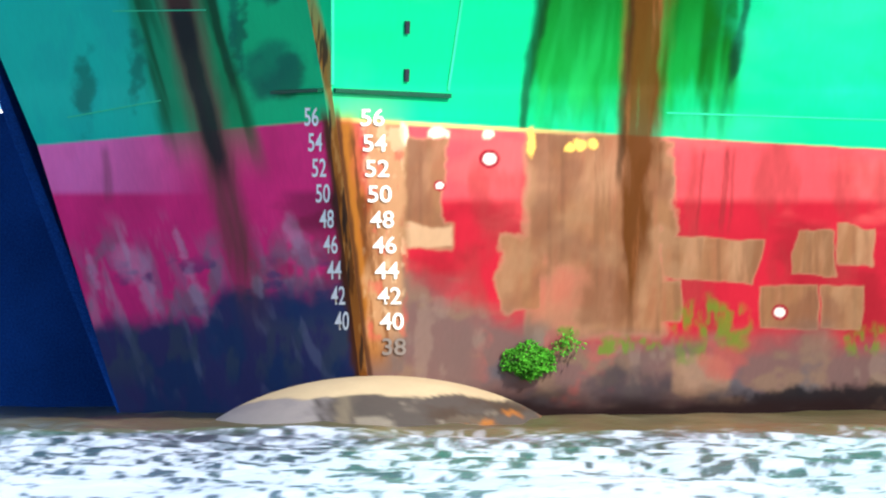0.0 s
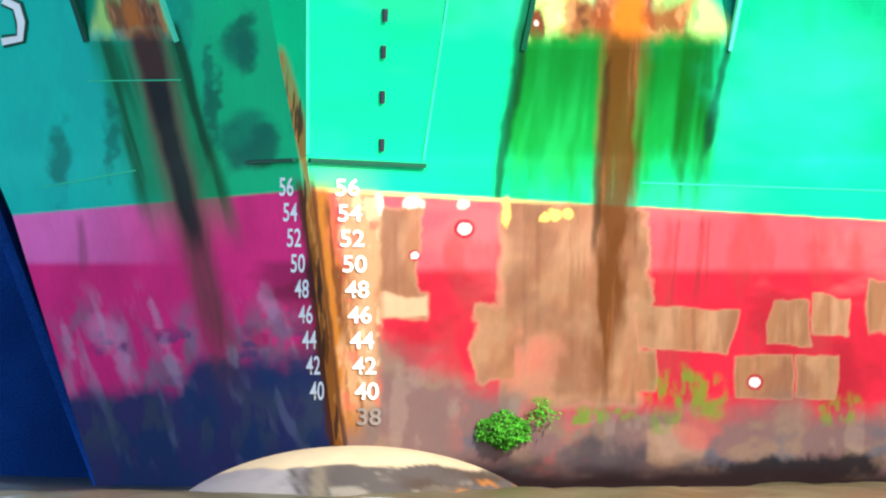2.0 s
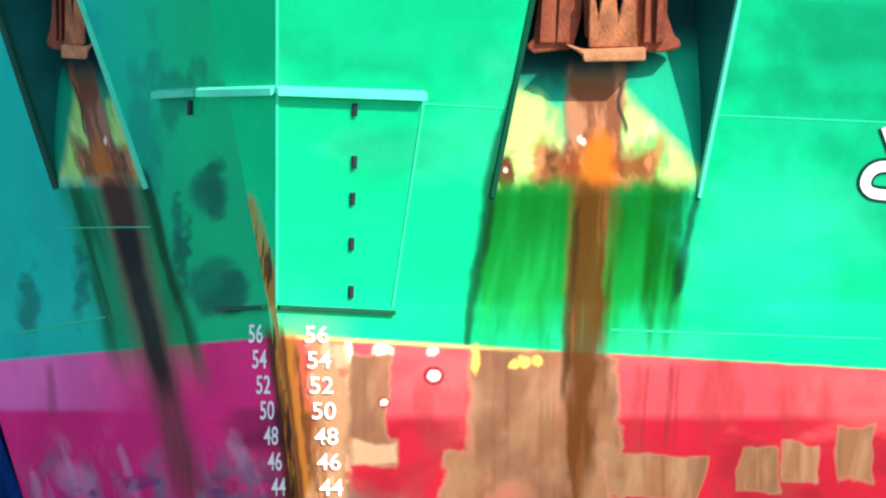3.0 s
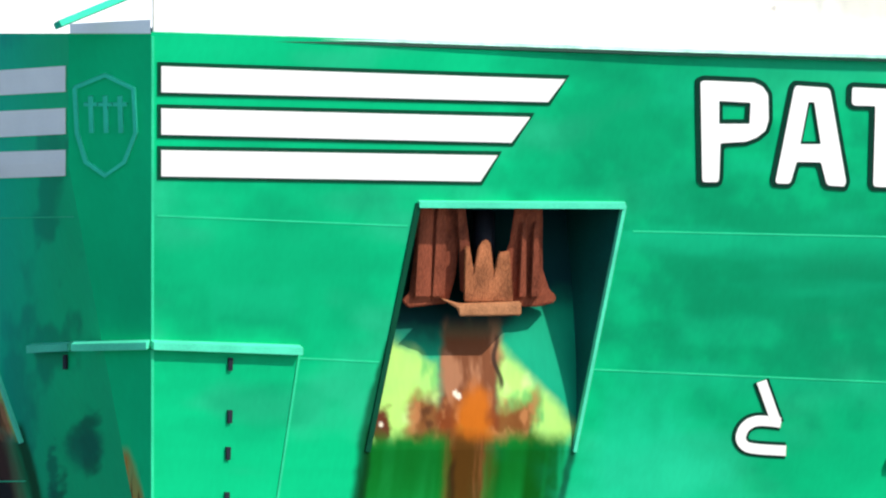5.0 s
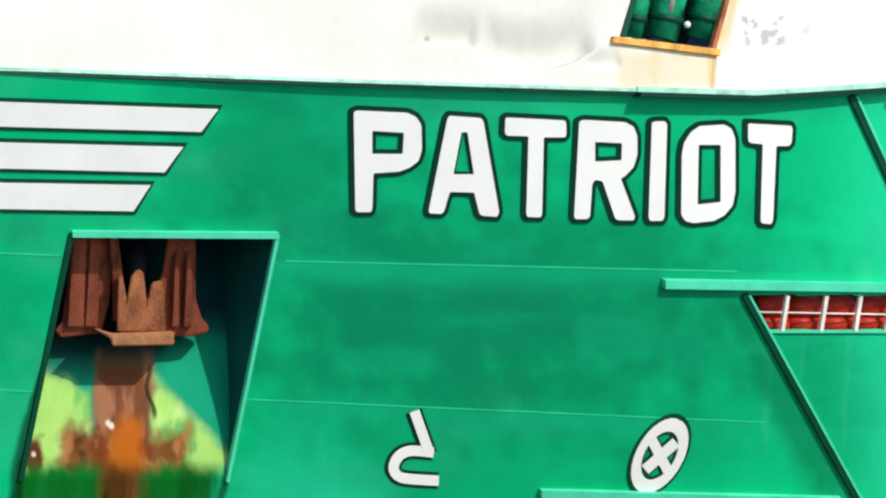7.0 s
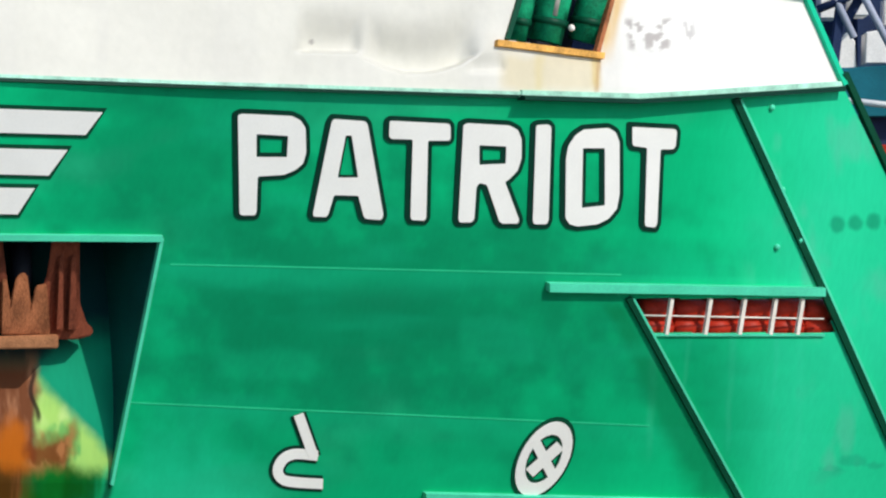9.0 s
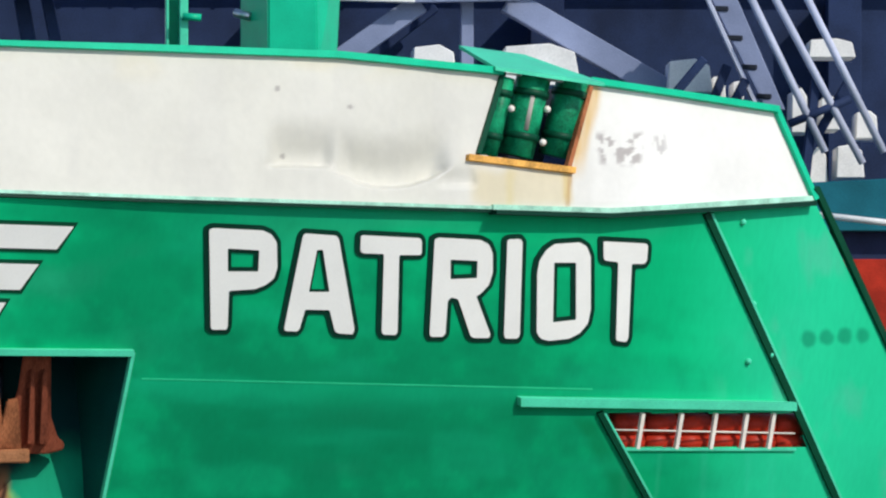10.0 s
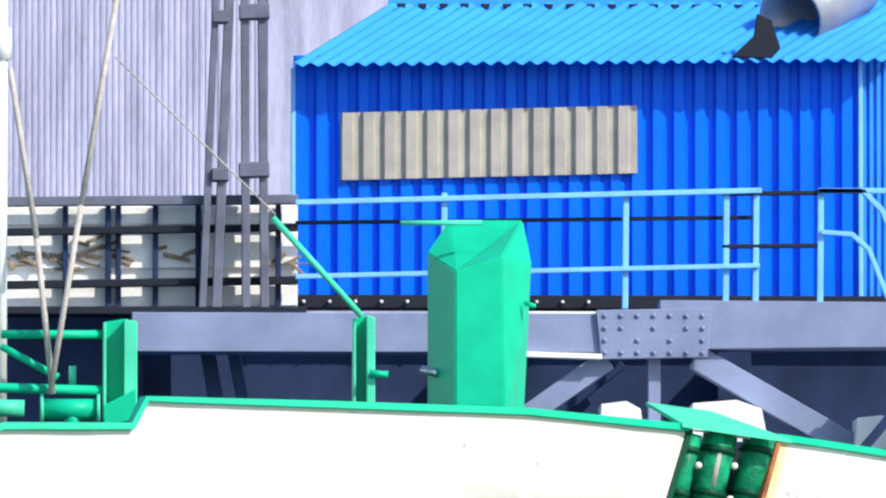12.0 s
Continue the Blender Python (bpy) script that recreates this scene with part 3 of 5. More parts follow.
def star_colour(u, v):
    c = np.empty(u.shape + (3,))
    c[:] = GREEN
    c = c * (0.85 + 0.3 * field(u, v, 130, 200, 53)[..., None])
    c = mix(c, (0.004, 0.16, 0.09), 0.6 * step(field(u, v, 50, 110, 54), 0.55, 0.7))
    # skylight on the shaded side, put into the green as teal
    c = mix(c, (0.006, 0.50, 0.42), 0.8 * step(-u, -460, -180))
    for cu, cv, ru, rv in ((500, 130, 34, 45), (480, -50, 26, 40), (420, 60, 12, 60)):
        c = mix(c, (0.003, 0.10, 0.06), 0.8 * blob(u, v, cu, cv, ru, rv, 0.5, cu, 1.3))
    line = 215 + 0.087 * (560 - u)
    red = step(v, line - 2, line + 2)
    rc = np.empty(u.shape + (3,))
    # the boot-top red, brightened to magenta to stand in for blue skylight
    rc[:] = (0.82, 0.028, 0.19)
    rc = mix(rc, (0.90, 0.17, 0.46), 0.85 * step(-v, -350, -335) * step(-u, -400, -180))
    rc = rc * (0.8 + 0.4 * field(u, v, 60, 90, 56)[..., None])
    rc = mix(rc, (0.20, 0.14, 0.19), 0.75 * step(field(u, v, 38, 60, 57), 0.48, 0.66) * step(v, 380, 460))
    rc = mix(rc, (0.52, 0.36, 0.46), 0.35 * step(field(u - 0.3 * v, v, 22, 90, 58), 0.6, 0.78) * step(v, 360, 420))
    rc = mix(rc, (0.46, 0.02, 0.09), 0.6 * step(v, 350, 362) * step(u, 430, 520) * step(field(u, v, 60, 40, 187), 0.4, 0.6))
    edge = 575 - 45 * step(u, 360, 400)
    rc = mix(rc, (0.30, 0.16, 0.26), 0.5 * step(field(u - 0.33 * v, v, 26, 110, 188), 0.52, 0.68) * step(v, 395, 470))
    rc = mix(rc, (0.10, 0.05, 0.16), 0.7 * step(field(u, v, 44, 26, 189), 0.54, 0.68) * step(v, 440, 480) * (1 - step(v, 520, 580)) * step(u, 180, 240))
    # low grime, tinted navy for the same shade
    rc = mix(rc, (0.006, 0.040, 0.12), 0.95 * step(v + 60 * (field(u, v, 50, 60, 59) - 0.5) - (u - 150) * -0.06, edge - 22, edge + 30))
    rc = mix(rc, (0.16, 0.16, 0.24), 0.55 * step(field(u - 0.3 * v, v, 26, 90, 190), 0.58, 0.72) * step(v, 520, 580) * (1 - step(v, 660, 720)))
    for cu, cv, ru, rv in ((165, 480, 7, 34), (228, 462, 30, 28), (318, 430, 7, 26), (262, 520, 14, 40), (520, 415, 14, 34), (455, 505, 9, 22), (350, 520, 12, 44)):
        rc = mix(rc, (0.62, 0.46, 0.60), 0.32 * blob(u - 0.3 * (v - cv), v, cu, cv, ru, rv, 0.5, cu, 0.7))
    rc = mix(rc, (0.06, 0.075, 0.11), 0.7 * step(v, 540, 600) * (1 - step(v, 640, 700)) * step(field(u, v, 24, 60, 60), 0.48, 0.66))
    rc = mix(rc, (0.22, 0.05, 0.07), 0.6 * drip(u, v, 185, 262, 196, 370, 10, 14, 3))
    c = c * (1 - red[..., None]) + rc * red[..., None]
    lean = 0.31 * (v + 50)
    moss = step(u + 16 * (field(u, v, 14, 120, 191) - 0.5), 185 + lean, 222 + lean) * (1 - step(u, 352 + lean, 378 + lean)) * step(v, -72, -40) * (1 - step(v, 190, 330))
    c = mix(c, (0.004, 0.20, 0.055), 0.75 * moss)
    c = mix(c, (0.002, 0.07, 0.02), 0.8 * moss * step(field(u - 0.3 * v, v, 22, 300, 192, 3), 0.48, 0.66))
    run = drip(u, v, 298, -70, 470, 640, 46, 40, 22)
    c = mix(c, (0.15, 0.055, 0.045), np.clip(1.2 * run, 0, 0.85) * (0.5 + 0.7 * field(u - 0.26 * v, v, 16, 200, 193)))
    c = mix(c, (0.05, 0.018, 0.016), np.clip(1.5 * drip(u, v, 296, -70, 345, 120, 36, 22, 21), 0, 0.9))
    c = mix(c, (0.010, 0.016, 0.016), np.clip(1.5 * drip(u, v, 318, 20, 405, 360, 24, 20, 24), 0, 0.9))
    c = mix(c, (0.003, 0.05, 0.018), np.clip(1.4 * drip(u, v, 352, -80, 428, 210, 14, 9, 23), 0, 0.9))
    for cu, cv, ru, rv in ((468, -38, 32, 40), (470, 120, 44, 40), (150, 150, 16, 60), (412, 20, 8, 60), (240, 120, 14, 50)):
        c = mix(c, (0.003, 0.13, 0.085), 0.7 * blob(u, v, cu, cv, ru, rv, 0.5, cu, 0.9))
    k = knuckle_u(v) - u
    c = mix(c, (0.10, 0.028, 0.012), (1 - step(k + 14 * (field(u, v, 10, 40, 65) - 0.5), 4, 16)) * step(v, 180, 220))
    c = mix(c, (0.035, 0.012, 0.02), (1 - step(k, 60, 120)) * 0.5 * step(v, 330, 350) * (1 - step(v, 395, 420)))
    return c


def facet_colour(u, v):
    c = np.empty(u.shape + (3,))
    c[:] = GREEN
    c = c * (0.85 + 0.3 * field(u, v, 90, 160, 70)[..., None])
    ochre = step(v + 40 * (field(u, v, 10, 60, 72) - 0.5), 190, 230)
    c = mix(c, (0.30, 0.10, 0.02), ochre)
    c = mix(c, (0.10, 0.03, 0.010), 0.8 * ochre * step(field(u, v, 9, 70, 172), 0.5, 0.66))
    c = mix(c, (0.50, 0.22, 0.06), 0.7 * ochre * step(field(u, v, 12, 40, 173), 0.58, 0.70))
    run = 1 - step(np.abs(u - (540 + (v + 20) * 0.27) + 10 * (field(u, v, 12, 40, 74) - 0.5)), 9, 22)
    c = mix(c, (0.34, 0.13, 0.02), run * step(v, -50, -20) * (0.5 + 0.6 * field(u, v, 12, 70, 73)))
    c = mix(c, TAR, 0.8 * step(field(u, v, 8, 90, 75), 0.6, 0.68) * step(v, -20, 60))
    return c


VT, VD, VB = -775, -60, 800


def bul_bot(u):
    u = np.asarray(u, float)
    return np.where(u < 1500, -775 + (u - 590) * 0.0335, np.where(u < 2270, -744.5 + (u - 1500) * 0.028, -723 - (u - 2270) * 0.062))


def span(a, b):
    return lambda V, S: a(V) + (b(V) - a(V)) * S


def const(x):
    return lambda V: np.full(np.shape(V), float(x))


def aft_edge(V):
    return 2636 + (V + 768) * 0.46


KNUCK = [(2441, -721), (2596, -383), (2800, 72)]


def port_hole(u, v):
    return inside(POCKET_R)(u, v) | inside([(2262, -366), (2600, -366), (2622, -305), (2290, -305)])(u, v)


shell("side_plating", port_d, (span(edge_u, aft_edge), 640), np.linspace(VT, VD, 230), port_colour, M_HULL, ship, "weathered green side plating", port_hole, lambda u, v: VD + (v - VD) * (bul_bot(u) - 3 - VD) / (VT - VD))
shell("side_plating", port_d, (span(edge_u, const(1760)), 400), np.linspace(VD, VB, 290), port_colour, M_HULL, ship, "green over red lower side plating with bare brown patches", inside(POCKET_R))
shell("side_plating", port_d, (span(const(1760), const(3300)), 60), np.linspace(VD, VB, 60), port_colour, M_HULL, ship, "green over red side plating")


def left_edge(V):
    V = np.asarray(V, float)
    return np.where(V > 258, 66 + (V - 258) * 0.31, 66 - (258 - V) * 0.42)


shell("side_plating", star_d, (span(left_edge, knuckle_u), 190), np.linspace(VT, VB, 480), star_colour, M_HULL, ship, "green over red side plating with its shaded side's blue tint painted in", inside(POCKET_L))
shell("stem_plate", facet_d, (span(knuckle_u, edge_u), 40), np.linspace(VT, 690, 420), facet_colour, M_HULL, ship, "flat green stem plate running down into a rusty bar")


# far sides and decks close the hull
def slab_face(name, pts, thick, material, label=""):
    bm = bmesh.new()
    a = [bm.verts.new(p) for p in pts]
    b = [bm.verts.new(Vector(p) + thick) for p in pts]
    bm.faces.new(a)
    bm.faces.new(b[::-1])
    for i in range(len(a)):
        j = (i + 1) % len(a)
        bm.faces.new((a[i], b[i], b[j], a[j]))
    return part(name, fix(bm), material, ship, label)


def close_hull():
    """Straight sides, transom and decks behind the bow."""
    axis, run = Vector((0.344, 0.939, 0)), 16.5
    st = [on(star_d, float(left_edge(v)), v) for v in (VT, VD, VB)]
    pt = [on(port_d, 3300, v) for v in (VD + 1, VB)]
    back = axis * run
    # far side takes the quay's navy, so its shade is painted on
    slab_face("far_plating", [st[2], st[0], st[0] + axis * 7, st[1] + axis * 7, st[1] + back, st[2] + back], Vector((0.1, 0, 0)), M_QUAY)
    slab_face("aft_plating", [pt[1], pt[0], pt[0] + back, pt[1] + back], Vector((-0.1, 0, 0)), M_GREEN)
    low = Vector((0, 0, -0.05))
    slab_face("transom", [st[2] + back, st[1] + back, pt[0] + back, pt[1] + back], Vector((0, -0.1, 0)), M_GREEN)
    rim = [on(port_d, u, VD, -0.6) for u in range(1700, 3300, 220)]
    z = pt[0].z - 0.12
    deck = [Vector((p.x, p.y, z)) for p in rim + [pt[0] + axis * 0.6, pt[0] + back, st[1] + back, st[1] + axis * 3]]
    slab_face("main_deck", deck, Vector((0, 0, -0.06)), M_DKGREEN)
    rim = [on(port_d, u, -735, -0.7) for u in range(760, 2640, 200)]
    z = rim[0].z
    top = [Vector((p.x, p.y, z)) for p in rim]
    end, far = top[-1] + Vector((-2.0, 3.0, 0)), Vector((st[0].x, st[0].y, z)) + axis * 7
    slab_face("foredeck", top + [end, far, Vector((st[0].x + 0.4, st[0].y + 0.8, z))], Vector((0, 0, -0.06)), M_DKGREEN)
    slab_face("break_bulkhead", [end, far, far - Vector((0, 0, 3.2)), end - Vector((0, 0, 3.2))], Vector((0, -0.08, 0)), M_GREEN)


close_hull()


def bulb():
    """A flattened ovoid breaking the surface, scraped bare along its waterline."""
    nu, nv = 200, 90
    th, ph = np.meshgrid(np.linspace(0, 2 * math.pi, nu, endpoint=False), np.linspace(0.02, math.pi - 0.02, nv), indexing="xy")
    X = at(674, 745).x + 1.73 * np.sin(ph) * np.cos(th)
    Y = 100.9 - 2.0 * np.cos(ph)
    Z = -0.645 + 0.99 * np.sin(ph) * np.sin(th)
    co = np.stack([X, Y, Z], -1).reshape(-1, 3)
    i = np.arange(nu * nv).reshape(nv, nu)
    j = np.roll(i, -1, axis=1)
    f = np.stack([i[:-1], j[:-1], j[1:], i[1:]], -1).reshape(-1, 4)
    me = bpy.data.meshes.new("bulbous_bow")
    me.from_pydata(co.tolist(), [], f.tolist())
    U, V = X / K, -Z / K
    c = np.empty(X.shape + (3,))
    c[:] = (0.40, 0.30, 0.175)
    c = c * (0.85 + 0.3 * field(U, V, 90, 30, 121)[..., None])
    low = step(-Z + 0.09 * (field(U, V * 0, 60, 40, 122) - 0.5), -0.215 + 0.13 * ((X - at(674, 745).x) / 1.3) ** 2, -0.20 + 0.13 * ((X - at(674, 745).x) / 1.3) ** 2)
    c = mix(c, (0.062, 0.050, 0.042), low)
    c = mix(c, (0.17, 0.14, 0.105), low * step(field(U, V, 60, 30, 123), 0.52, 0.6))
    side = (X - at(674, 745).x) / 1.3
    c = mix(c, (0.22, 0.19, 0.18), 0.8 * low * step(-side + 0.3 * (field(U, V, 50, 30, 125) - 0.5), 0.25, 0.4))
    c = mix(c, (0.26, 0.20, 0.12), 0.8 * low * slab(U, V * 0, *(at(674, 745).x / K + q for q in (-95, -40)), -1, 1, 4, 126, 14))
    crack = 1 - step(np.abs(side + 0.36 + 0.25 * Z - 0.03 * field(U, V, 12, 12, 127)), 0.0, 0.03)
    c = mix(c, (0.03, 0.024, 0.02), 0.8 * low * crack)
    c = mix(c, (0.045, 0.028, 0.018), 0.75 * low * step(side, 0.1, 0.4) * step(field(U, V, 60, 18, 128), 0.4, 0.6))
    c = mix(c, (0.24, 0.085, 0.02), low * step(side, 0.35, 0.5) * step(field(U, V, 40, 14, 124), 0.60, 0.7))
    full = np.ones((nu * nv, 4))
    full[:, :3] = c.reshape(-1, 3)
    me.attributes.new("paint", "FLOAT_COLOR", "POINT").data.foreach_set("color", full.reshape(-1))
    for p in me.polygons:
        p.use_smooth = True
    me.materials.append(M_HULL)
    ob = new("bulbous_bow", me)
    ob.parent = ship
    ob["label"] = "tan scraped bulbous bow just above the water"


bulb()


# ---- anchor pockets ----
def chute_colour(x, y, tag):
    """Green plate with the recess's shade painted on its top, lime growth on both sides of a brown chafed run that ends
    in a clump of orange rust.
    """
    c = np.empty(x.shape + (3,))
    c[:] = (0.004, 0.27, 0.14)
    c = c * (0.8 + 0.4 * field(x, y, 60, 80, 87)[..., None])
    wob = 16 * (field(x, y, 26, 26, 88 + tag) - 0.5)
    left = (1 - step(x + wob, -74, -60)) * step(y + 2 * wob - 0.5 * (x + 140), -150, -118)
    right = step(x + wob, 34, 46) * step(y + wob - 1.02 * (x - 40), -148, -110)
    lime = np.maximum(left, right)
    c = mix(c, (0.36, 0.60, 0.13), lime * (0.75 + 0.35 * field(x, y, 40, 60, 80 + tag)))
    c = mix(c, (0.60, 0.74, 0.30), 0.5 * lime * step(field(x, y, 50, 70, 89), 0.5, 0.7))
    c = mix(c, (0.012, 0.30, 0.08), 0.6 * lime * step(field(x, y, 30, 90, 79), 0.56, 0.72))
    # shade and dirt behind the anchor, painted as dark teal
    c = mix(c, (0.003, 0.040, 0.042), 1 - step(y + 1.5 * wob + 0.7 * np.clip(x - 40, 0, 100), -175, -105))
    band = (1 - step(np.abs(x + 12 + 0.05 * y + wob), 42, 62)) * step(y, -190, -130)
    c = mix(c, (0.15, 0.050, 0.020), band)
    c = mix(c, (0.36, 0.16, 0.08), 0.7 * band * step(field(x, y, 18, 70, 81), 0.48, 0.68))
    c = mix(c, (0.025, 0.014, 0.010), 0.9 * (1 - step(np.abs(x - 40 - 0.10 * (y + 90) - 5 * np.sin(y / 13)), 2, 6)) * step(y, -150, -135) * (1 - step(y, -60, -40)))
    rise = 70 * (field(x, y, 44, 60, 82 + tag, 4) - 0.5) + 0.22 * np.abs(x)
    clump = step(y + rise, -34, 4) * (1 - step(np.abs(x + 6 + 2 * wob), 96, 132))
    c = mix(c, (0.16, 0.036, 0.008), 0.95 * clump)
    c = mix(c, (0.42, 0.17, 0.06), 0.7 * clump * step(field(x, y, 22, 36, 83), 0.52, 0.70))
    c = mix(c, (0.045, 0.014, 0.006), 0.7 * clump * step(field(x, y, 30, 44, 84), 0.54, 0.70))
    c = mix(c, (0.42, 0.105, 0.006), 0.95 * blob(x, y, 0, 2, 34, 50, 0.6, tag, 0.8))
    c = mix(c, (0.10, 0.025, 0.010), blob(x, y, -166, 18, 16, 38, 0.3, 7, 0.6))
    for cu, cv in ((-166, 14), (-34, -42), (-28, -36)):
        c = mix(c, (0.70, 0.60, 0.45), blob(x, y, cu, cv, 4, 5, 0.4, cu, 0.7))
    return c


def pocket(quad, dist, deep, tag, hull_colour, warp):
    """A wedge-shaped recess, deep at the top and running out at the bottom."""
    tl, tr, br, bl = [on(dist, u, v) for u, v in quad]
    n = (on(dist, *quad[0], 1.0) - tl).normalized()
    tlb, trb = tl - n * deep, tr - n * deep
    bm = bmesh.new()
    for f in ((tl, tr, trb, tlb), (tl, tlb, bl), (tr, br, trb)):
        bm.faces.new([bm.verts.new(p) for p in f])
    part("pocket_lining", bm, M_TEALIN, ship, "recess lining with its shade put into a dark teal")
    # the chute
    N = 150
    verts = []
    for j in range(N + 1):
        for i in range(N + 1):
            s, t = i / N, j / N
            verts.append(tl.lerp(tr, s).lerp(bl.lerp(br, s), t) - n * deep * (1 - t) ** 1.35)
    faces = [(j * (N + 1) + i, j * (N + 1) + i + 1, (j + 1) * (N + 1) + i + 1, (j + 1) * (N + 1) + i) for j in range(N) for i in range(N)]
    me = bpy.data.meshes.new("chute")
    me.from_pydata([tuple(p) for p in verts], [], faces)
    P = np.array(verts)
    hu = 784 + P[:, 0] * 100 / P[:, 1] / K
    hv = 441 - ((P[:, 2] - EYE) * 100 / P[:, 1] + EYE - 1.354) / K
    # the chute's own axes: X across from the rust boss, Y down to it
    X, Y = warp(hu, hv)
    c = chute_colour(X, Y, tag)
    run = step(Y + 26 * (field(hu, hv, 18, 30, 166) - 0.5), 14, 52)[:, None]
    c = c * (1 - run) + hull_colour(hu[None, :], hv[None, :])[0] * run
    full = np.ones((len(c), 4))
    full[:, :3] = c
    me.attributes.new("paint", "FLOAT_COLOR", "POINT").data.foreach_set("color", full.reshape(-1))
    me.polygons.foreach_set("use_smooth", [True] * len(me.polygons))
    me.materials.append(M_HULL)
    ch = new("chute", me)
    ch.parent = ship
    ch["label"] = "lime-green chute plate eaten by orange rust"
    # rim edges
    ring = [quad[0], quad[1]]
    strip("rim", ring, 11, dist, -0.02, 0.05, M_PALEGREEN, ship)
    strip("rim", [quad[1], quad[2]], 6, dist, -0.02, 0.04, M_PALEGREEN, ship)
    strip("rim", [quad[0], ((quad[0][0] + quad[3][0]) / 2, (quad[0][1] + quad[3][1]) / 2), quad[3]], 9, dist, -0.02, 0.035, M_DKGREEN, ship)


# the pocket walls' shade is put into this dark teal
M_TEALIN = mat("teal_shade_paint", (0.004, 0.10, 0.085), 0.5, var=0.25, scale=2)
pocket(POCKET_R, port_d, 1.2, 0, port_colour, lambda u, v: (u - 1159, v + 96))
pocket(POCKET_L, star_d, 1.1, 5, star_colour, lambda u, v: (-(u - 282 - 0.34 * (v + 96)) / 0.42 - 0.2 * (v + 96), v + 96))


def anchor(dist, uc, v0, squeeze):
    """A stockless anchor drawn up into its pocket: two ribbed flukes, the toothed crown between them and the crown plate below."""
    ob = tagged(empty("anchor"), "rust-brown stockless anchor stowed in its hull pocket", "anchor", group="anchors")

    def pt(a, b, o):
        u, v = uc + a * squeeze, v0 + b
        return at(u, v, float(dist(u, v)) + 0.45 - o)

    def slabs(name, outline, o0, o1, m=M_RUST, label=""):
        bm = bmesh.new()
        A = [bm.verts.new(pt(a, b, o0)) for a, b in outline]
        B = [bm.verts.new(pt(a, b, o1)) for a, b in outline]
        bm.faces.new(A)
        bm.faces.new(B[::-1])
        for i in range(len(A)):
            j = (i + 1) % len(A)
            bm.faces.new((A[i], B[i], B[j], A[j]))
        fix(bm)
        bmesh.ops.bevel(bm, geom=bm.edges, offset=0.012, segments=2, affect="EDGES")
        return part(name, bm, m, ob, label)
    fl = slabs("fluke", [(-122, -60), (-58, -60), (-48, 40), (-56, 110), (-70, 160), (-140, 168), (-152, 156), (-138, 140), (-128, 60)], 0.0, 0.18)
    for a, w in ((-106, 12), (-78, 9)):
        r = slabs("rib", [(a - w, -40), (a + w, -40), (a + w - 6, 150), (a - w - 12, 150)], 0.17, 0.23)
        r.parent = fl
    slabs("arm", [(-60, -55), (-44, -55), (-30, 66), (-34, 140), (-48, 140), (-50, 60)], 0.05, 0.26)
    fl = slabs("fluke", [(50, -20), (66, -60), (98, -60), (98, 100), (110, 136), (122, 146), (120, 158), (90, 166), (36, 164), (34, 66), (40, 50)], 0.0, 0.20)
    for a, w in ((62, 7), (84, 8)):
        r = slabs("rib", [(a - w + 6, 20), (a + w, 14), (a + w, 150), (a - w, 150)], 0.19, 0.27)
        r.parent = fl
    slabs("crown", [(-42, 158), (-40, 60), (-32, 56), (-24, 100), (-17, 62), (-6, 46), (5, 50), (12, 104), (20, 70), (40, 66), (46, 158)], 0.08, 0.34, M_RUSTLT, "ochre toothed crown with deep grooves")
    slabs("crown_plate", [(-84, 150), (-50, 160), (60, 156), (60, 181), (-50, 183), (-52, 170)], 0.02, 0.42, M_RUSTPL, "tan rusted crown plate")
    bm = bmesh.new()
    add_bar(bm, pt(-6, 90, 0.02), pt(-6, 0, -0.25), 0.09, 12)
    # dark steel instead of rust puts the recess's shade on the shank
    part("shank", bm, M_DARK, ob, "shank coloured dark for the recess's shade", smooth=True)
    return ob


M_RUSTPL = mat("tan_rust", (0.46, 0.20, 0.09), 0.85, var=0.3, scale=9, bump=0.02)
anchor(port_d, 1181.5, -457, 1.0)
anchor(star_d, 232, -462, -0.42)


# ---- bars, ledges, slots, seams ----
strip("fender_bar", [(585, -226), (849, -217)], 13, port_d, 0, 0.07, M_PALEGREEN, ship, "pale green welded bar")
strip("fender_bar", [(452, -223), (585, -226)], 13, facet_d, 0, 0.07, M_PALEGREEN, ship)
strip("fender_bar", [(379, -219), (452, -223)], 13, star_d, 0, 0.07, M_PALEGREEN, ship)
strip("fender_bar", [(590, 160), (795, 170)], 8, port_d, 0, 0.04, M_DKGREEN, ship, "thin dark welded bar")
strip("fender_bar", [(488, 163), (572, 159)], 6, star_d, 0, 0.05, M_DKGREEN, ship)
strip("weld_seam", [(849, -210), (793, 160)], 4, port_d, 0, 0.008, M_SEAM, ship)
strip("weld_seam", [(588, -770), (588, 150)], 5, port_d, 0, 0.012, M_SEAM, ship)
for v0, v1, u0, u1 in ((-452, -434, 598, 1040), (-425, -408, 1440, 2240), (-200, -193, 850, 990), (-180, -140, 1370, 2290), (200, 216, 1180, 1660)):
    strip("weld_seam", [(u0, v0), (u1, v1)], 2.4, port_d, 0, 0.004, M_SEAM, ship)
for v0, v1, u0, u1 in ((-446, -450, 230, 450), (20, 18, 200, 365), (208, 178, 120, 285)):
    strip("weld_seam", [(u0, v0), (u1, v1)], 2, star_d, 0, 0.004, M_SEAM, ship)
